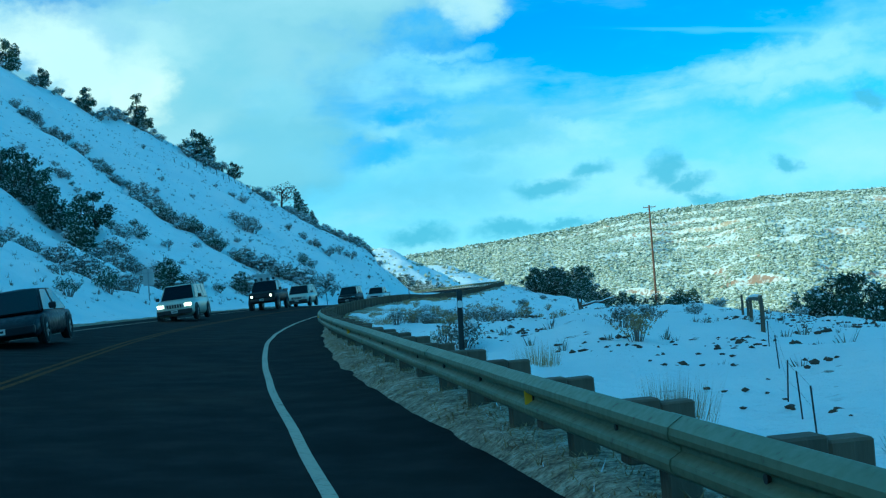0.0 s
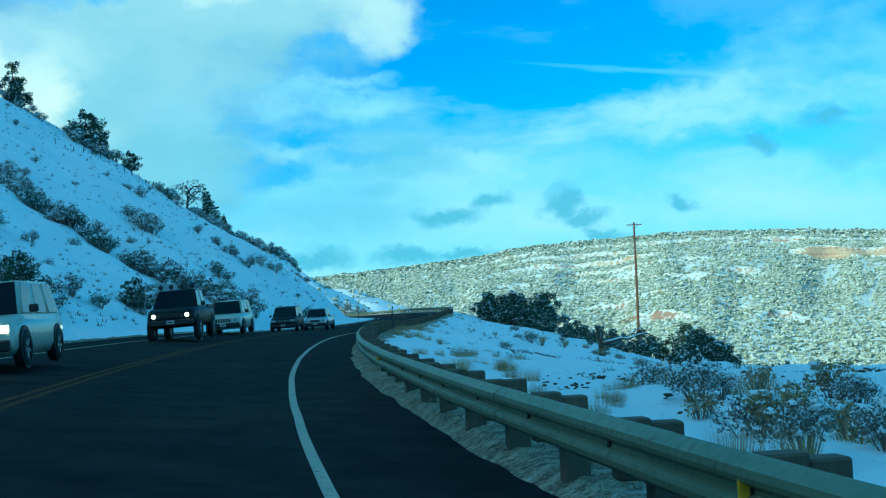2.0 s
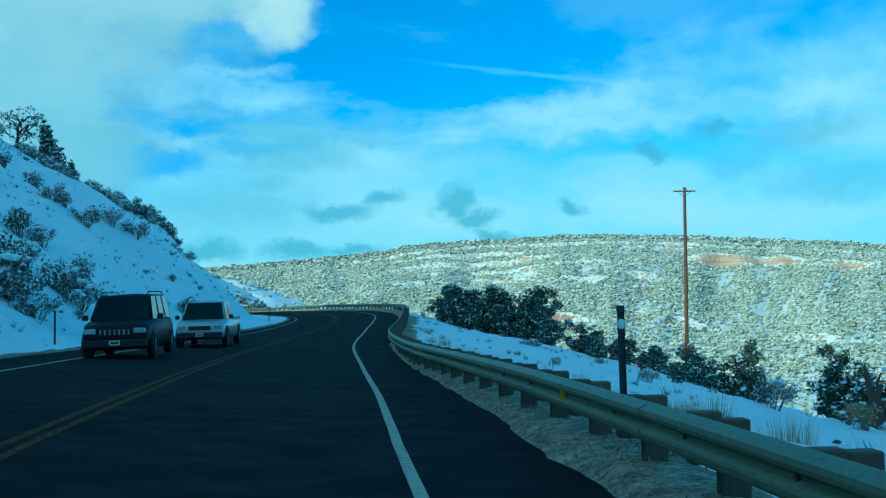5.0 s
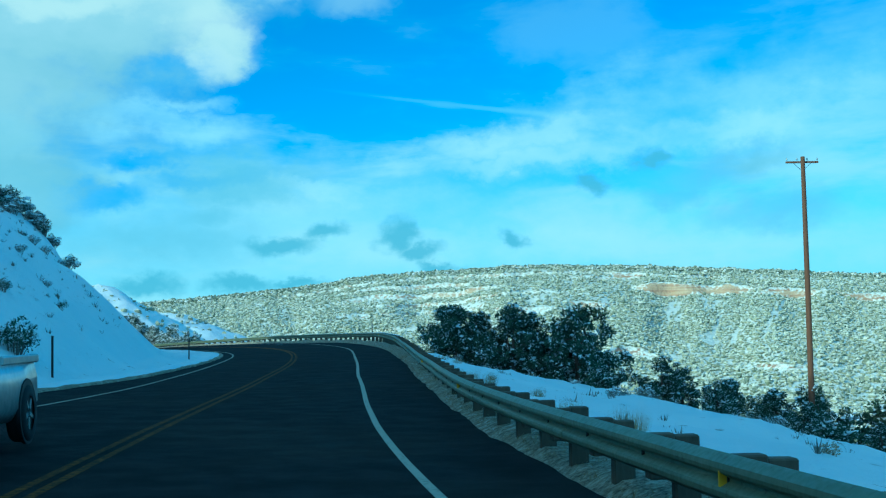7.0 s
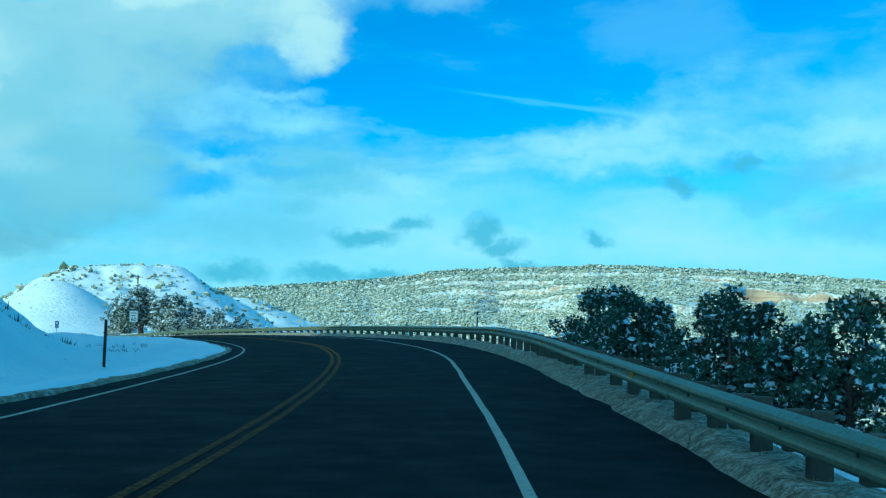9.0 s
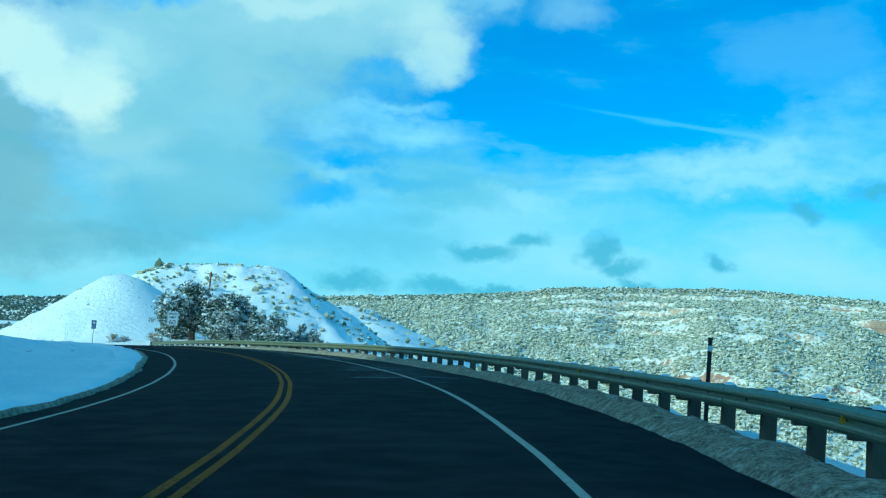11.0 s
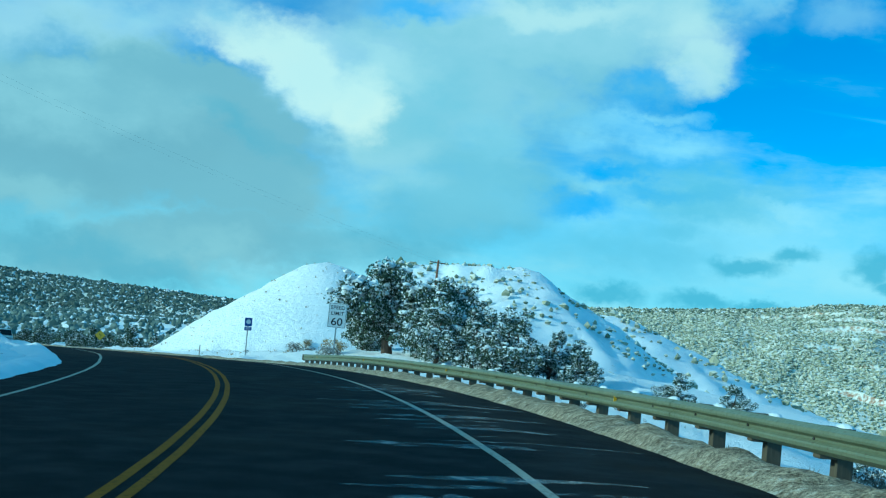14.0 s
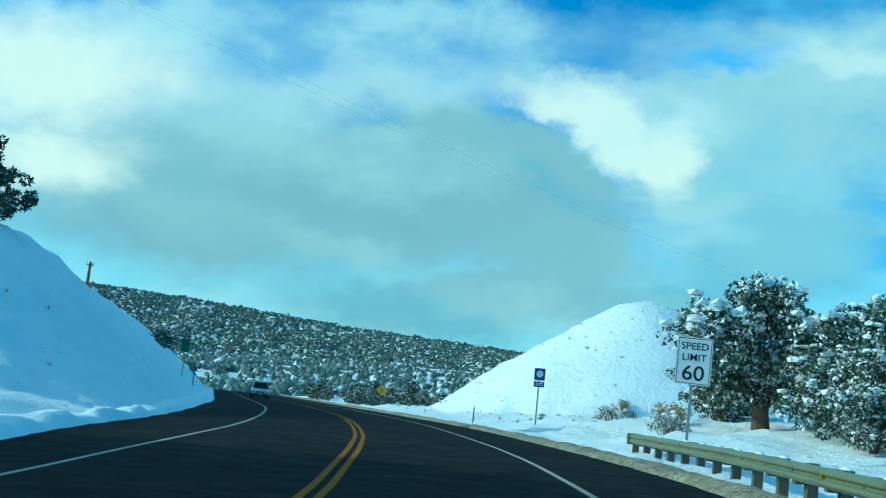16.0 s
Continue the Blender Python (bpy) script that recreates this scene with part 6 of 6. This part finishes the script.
def quad_panel(name, q, mat, parent, label="", push=0.012):
    """A thin pane over four places, pushed out along its normal."""
    q = [Vector(p) for p in q]
    n = (q[1] - q[0]).cross(q[3] - q[0]).normalized() * push
    bm = bmesh.new()
    a = [bm.verts.new(p + n) for p in q]
    b = [bm.verts.new(p - n * 0.5) for p in q]
    bm.faces.new(a)
    bm.faces.new(b[::-1])
    for k in range(4):
        bm.faces.new((a[k], b[k], b[(k + 1) % 4], a[(k + 1) % 4]))
    bmesh.ops.recalc_face_normals(bm, faces=bm.faces[:])
    return part(name, bm_mesh(name, bm, mat), parent, label)


def inset(q, m):
    c = sum((Vector(p) for p in q), Vector()) / 4
    return [Vector(p).lerp(c, m) for p in q]


def wheel_parts(parent, x, y, r, w):
    at = pose(x, y, r, 0, 90, 0)
    bm = bmesh.new()
    prof = [(r * 0.60, -w / 2), (r * 0.93, -w / 2), (r, -w * 0.32), (r, w * 0.32), (r * 0.93, w / 2), (r * 0.60, w / 2)]
    n = 24
    V_ = [[bm.verts.new((a * math.cos(2 * math.pi * k / n), a * math.sin(2 * math.pi * k / n), b)) for a, b in prof] for k in range(n)]
    for k in range(n):
        for j in range(len(prof) - 1):
            bm.faces.new((V_[k][j], V_[(k + 1) % n][j], V_[(k + 1) % n][j + 1], V_[k][j + 1]))
    bmesh.ops.recalc_face_normals(bm, faces=bm.faces[:])
    wheel = part("wheel", bm_mesh("tyre", bm, TYRE, True), parent, "dark rubber tyre", at=at)
    bm = bmesh.new()
    bmesh.ops.create_cone(bm, cap_ends=True, segments=20, radius1=r * 0.60, radius2=r * 0.60, depth=w * 0.7)
    for k in range(5):
        a = 2 * math.pi * k / 5
        for z in (-w * 0.38, w * 0.38):
            bevel_box(bm, 0.06, r * 0.58, -0.03, 0.03, z - 0.015, z + 0.015, 0.006, pose(0, 0, 0, 0, 0, math.degrees(a)))
    part("rim", bm_mesh("rim", bm, METAL), wheel, "spoked metal rim")


def car(name, label, paint, s, u, L=4.7, W=1.85, H=1.72, kind="suv", ride=0.22, wheel=0.36, lit=False, bars=0, rack=False, turn=180.0):
    """A vehicle facing +y in its own frame, standing on the road."""
    ob = tagged(new(name), label, "car", "vehicles on the road")
    xy, t = line_xy(s), line_t(s)
    bank = math.degrees(math.atan(float(np.interp(s, BANK[:, 0], BANK[:, 1]))))
    z = float(road_z(s, u))
    ob.matrix_basis = pose(xy[0] + t[1] * u, xy[1] - t[0] * u, z + 0.005, 0, 0, heading(s)) @ pose(0, 0, 0, 0, bank, turn)
    P_ = PAINTS[paint]
    h, f, r = W / 2, L / 2, -L / 2
    suv = kind != "sedan"
    belt = ride + (H - ride) * (0.52 if suv else 0.50)
    hood = belt - (0.03 if suv else 0.10)
    hood_y = f - (0.95 if suv else 1.15)
    tail = belt if kind != "sedan" else belt - 0.02
    stations = [(r, 0.86, ride + 0.22, tail - 0.12), (r + 0.10, 0.96, ride + 0.06, tail), (r + 1.0, 1.0, ride, belt), (0.0, 1.0, ride, belt), (hood_y - 0.25, 1.0, ride, belt), (hood_y, 0.99, ride, hood + 0.02), (f - 0.35, 0.96, ride + 0.02, hood - 0.05), (f - 0.10, 0.92, ride + 0.05, hood - 0.10 - (0.10 if not suv else 0)), (f, 0.82, ride + 0.16, hood - 0.22 - (0.10 if not suv else 0))]
    rings = []
    for y, k, zb, zt in stations:
        a = h * k
        m = zt - zb
        rings.append([(-a * 0.88, y, zb), (-a, y, zb + 0.22 * m), (-a * 1.0, y, zb + 0.66 * m), (-a * 0.94, y, zt), (-a * 0.5, y, zt + 0.02), (a * 0.5, y, zt + 0.02), (a * 0.94, y, zt), (a * 1.0, y, zb + 0.66 * m), (a, y, zb + 0.22 * m), (a * 0.88, y, zb)])
    part("body", loft(rings, P_, "body"), ob, paint + " painted body")
    # cabin
    if kind == "pickup":
        cw0, cw1, cr1, cr0 = hood_y - 0.05, hood_y - 0.62, -0.55, -0.75
    elif kind == "suv":
        cw0, cw1, cr1, cr0 = hood_y - 0.02, hood_y - 0.62, r + 0.35, r + 0.10
    else:
        cw0, cw1, cr1, cr0 = hood_y + 0.10, hood_y - 0.85, r + 1.15, r + 0.42
    hb, hr = h * 0.92, h * (0.76 if suv else 0.68)
    zb = belt - 0.02
    roof = H - 0.03
    lower = [(-hb, cw0, zb), (hb, cw0, zb), (hb, cr0, zb), (-hb, cr0, zb)]
    upper = [(-hr, cw1, roof - 0.02), (hr, cw1, roof - 0.02), (hr, cr1, roof), (-hr, cr1, roof)]
    bm = bmesh.new()
    lo, up = [bm.verts.new(p) for p in lower], [bm.verts.new(p) for p in upper]
    mid = bm.verts.new((0, (cw1 + cr1) / 2, H + 0.01))
    for k in range(4):
        bm.faces.new((lo[k], lo[(k + 1) % 4], up[(k + 1) % 4], up[k]))
        bm.faces.new((up[k], up[(k + 1) % 4], mid))
    bm.faces.new(lo[::-1])
    bmesh.ops.recalc_face_normals(bm, faces=bm.faces[:])
    bmesh.ops.bevel(bm, geom=[e for e in bm.edges if e.calc_face_angle(0) > 0.5], offset=0.05, segments=2, affect="EDGES")
    part("cabin", bm_mesh("cabin", bm, P_, True), ob)
    quad_panel("windshield", inset([lower[1], lower[0], upper[0], upper[1]], 0.09), GLASS, ob, "dark windshield", 0.014)
    quad_panel("rear_window", inset([lower[3], lower[2], upper[2], upper[3]], 0.14), GLASS, ob, "dark rear window", 0.014)
    n = 2 if kind in ("sedan", "pickup") else 3
    for sx, (a0, a1, b1, b0) in ((1, (lower[1], lower[2], upper[2], upper[1])), (-1, (lower[3], lower[0], upper[0], upper[3]))):
        a0, a1, b1, b0 = Vector(a0), Vector(a1), Vector(b1), Vector(b0)
        for k in range(n):
            g0, g1 = k / n + 0.03, (k + 1) / n - 0.02
            quad_panel("side_window", inset([a0.lerp(a1, g0), a0.lerp(a1, g1), b0.lerp(b1, g1), b0.lerp(b1, g0)], 0.12), GLASS, ob, "", 0.014)
    # front
    zf = hood - 0.30 - (0.06 if not suv else 0)
    for sx in (-1, 1):
        bm = bmesh.new()
        if kind in ("jeep",) or name.startswith("jeep") or bars:
            bmesh.ops.create_cone(bm, cap_ends=True, segments=16, radius1=0.085, radius2=0.075, depth=0.06, matrix=pose(sx * h * 0.66, f + 0.0, zf + 0.02, -90))
        else:
            bevel_box(bm, sx * h * 0.70 - 0.17, sx * h * 0.70 + 0.17, f - 0.22, f + 0.012, zf - 0.03, zf + 0.12, 0.02, pose(0, 0, 0, 0, 0, 0))
        part("headlight", bm_mesh("headlight", bm, LAMP_ON if lit else LENS), ob, "lit headlight" if lit else "clear headlight")
    bm = bmesh.new()
    bevel_box(bm, -h * 0.45, h * 0.45, f - 0.10, f + 0.012, zf - 0.07, zf + 0.10, 0.015)
    grille = part("grille", bm_mesh("grille", bm, TRIM), ob, "dark grille")
    for k in range(7):
        x = -h * 0.40 + h * 0.80 * k / 6
        bm = bmesh.new()
        bevel_box(bm, x - 0.018, x + 0.018, f + 0.010, f + 0.024, zf - 0.06, zf + 0.09, 0.003)
        part("slat", bm_mesh("slat", bm, TRIM if kind == "pickup" else P_ if paint != "black" else CHROME), grille)
    bm = bmesh.new()
    bevel_box(bm, -h * 0.90, h * 0.90, f - 0.16, f + 0.05, ride + 0.10, ride + 0.32, 0.03)
    part("bumper", bm_mesh("bumper", bm, TRIM if suv else P_), ob, "front bumper")
    bm = bmesh.new()
    bevel_box(bm, -0.15, 0.15, f + 0.052, f + 0.060, ride + 0.16, ride + 0.30, 0.004)
    plate_ = part("number_plate", bm_mesh("number_plate", bm, PLATE), ob, "pale number plate")
    bm = bmesh.new()
    bevel_box(bm, -0.11, 0.11, f + 0.0605, f + 0.063, ride + 0.205, ride + 0.255, 0.001)
    part("bar", bm_mesh("bar", bm, TRIM), plate_, "plain dark bar")
    for sx in (-1, 1):
        bm = bmesh.new()
        bevel_box(bm, sx * (h + 0.10) - 0.09, sx * (h + 0.10) + 0.09, hood_y - 0.42, hood_y - 0.30, belt + 0.02, belt + 0.18, 0.03)
        part("mirror", bm_mesh("mirror", bm, P_ if paint == "slate" else TRIM), ob, "side mirror")
        bm = bmesh.new()
        bevel_box(bm, sx * h * 0.75 - 0.10, sx * h * 0.75 + 0.10, r - 0.01, r + 0.08, belt - 0.28, belt - 0.10, 0.02)
        part("tail_light", bm_mesh("tail_light", bm, RED_LENS), ob, "red tail light")
        for y in (f - 0.85, r + 0.90):
            bm = bmesh.new()
            bmesh.ops.create_cone(bm, cap_ends=True, segments=20, radius1=wheel * 1.14, radius2=wheel * 1.14, depth=0.05, matrix=pose(sx * (h - 0.005), y, wheel + 0.02, 0, 90, 0))
            part("wheel_arch", bm_mesh("wheel_arch", bm, TRIM), ob, "dark wheel arch")
            wheel_parts(ob, sx * (h - 0.07), y, wheel, 0.24)
    if rack:
        for sx in (-1, 1):
            bm = bmesh.new()
            tube(bm, [(sx * hr * 0.9, cw1 - 0.1, roof), (sx * hr * 0.9, cw1 - 0.2, roof + 0.09), (sx * hr * 0.9, cr1 + 0.2, roof + 0.09), (sx * hr * 0.9, cr1 + 0.1, roof)], [0.018] * 4, 6)
            part("roof_rail", bm_mesh("roof_rail", bm, TRIM), ob)
    for k in range(bars):
        x = -hr * 0.85 + 1.7 * hr * k / (bars - 1)
        bm = bmesh.new()
        bmesh.ops.create_cone(bm, cap_ends=True, segments=14, radius1=0.10, radius2=0.07, depth=0.10, matrix=pose(x, cw1 - 0.05, roof + 0.14, -90))
        tube(bm, [(x, cw1 - 0.05, roof - 0.02), (x, cw1 - 0.05, roof + 0.06)], [0.02, 0.02], 5)
        part("roof_lamp", bm_mesh("roof_lamp", bm, TRIM), ob, "round covered roof lamp")
    if kind == "pickup":
        for sx in (-1, 1):
            bm = bmesh.new()
            bevel_box(bm, sx * h * 0.93 - 0.04, sx * h * 0.93 + 0.04, r + 0.05, cr0, belt - 0.05, belt + 0.07, 0.02)
            part("bed_rail", bm_mesh("bed_rail", bm, P_), ob, "side rail of the load bed")
    return ob


RED_LENS = material("red_lens", m_plain((0.35, 0.02, 0.02), 0.2))
car("sedan", "dark slate sedan with a lit headlight in the oncoming lane", "slate", 31.2, -2.5, 4.85, 1.86, 1.46, "sedan", 0.17, 0.33, True)
car("sport_utility_car", "pale sport utility car with headlights on", "cream", 58.5, -2.3, 4.6, 1.85, 1.78, "suv", 0.24, 0.37, True)
car("pickup_truck", "lifted black pickup truck with a row of roof lamps", "black", 82.3, -2.2, 4.9, 1.95, 2.05, "pickup", 0.52, 0.46, True, bars=4)
car("jeep_wagon", "white boxy wagon with an upright slotted grille", "cream", 95.2, -2.4, 4.45, 1.82, 1.75, "suv", 0.26, 0.36, False, rack=True)
car("sport_utility_car", "large black sport utility car with a chrome grille", "black", 123.8, -2.9, 4.85, 1.98, 1.89, "suv", 0.26, 0.39, False, rack=True)
car("pickup_truck", "silver pickup truck following in the oncoming lane", "silver", 136.8, -2.2, 5.4, 1.95, 1.85, "pickup", 0.30, 0.39)
car("sport_utility_car", "white car coming over the crest of the road", "white", 406, -1.8, 4.6, 1.85, 1.75, "suv", 0.24, 0.36)
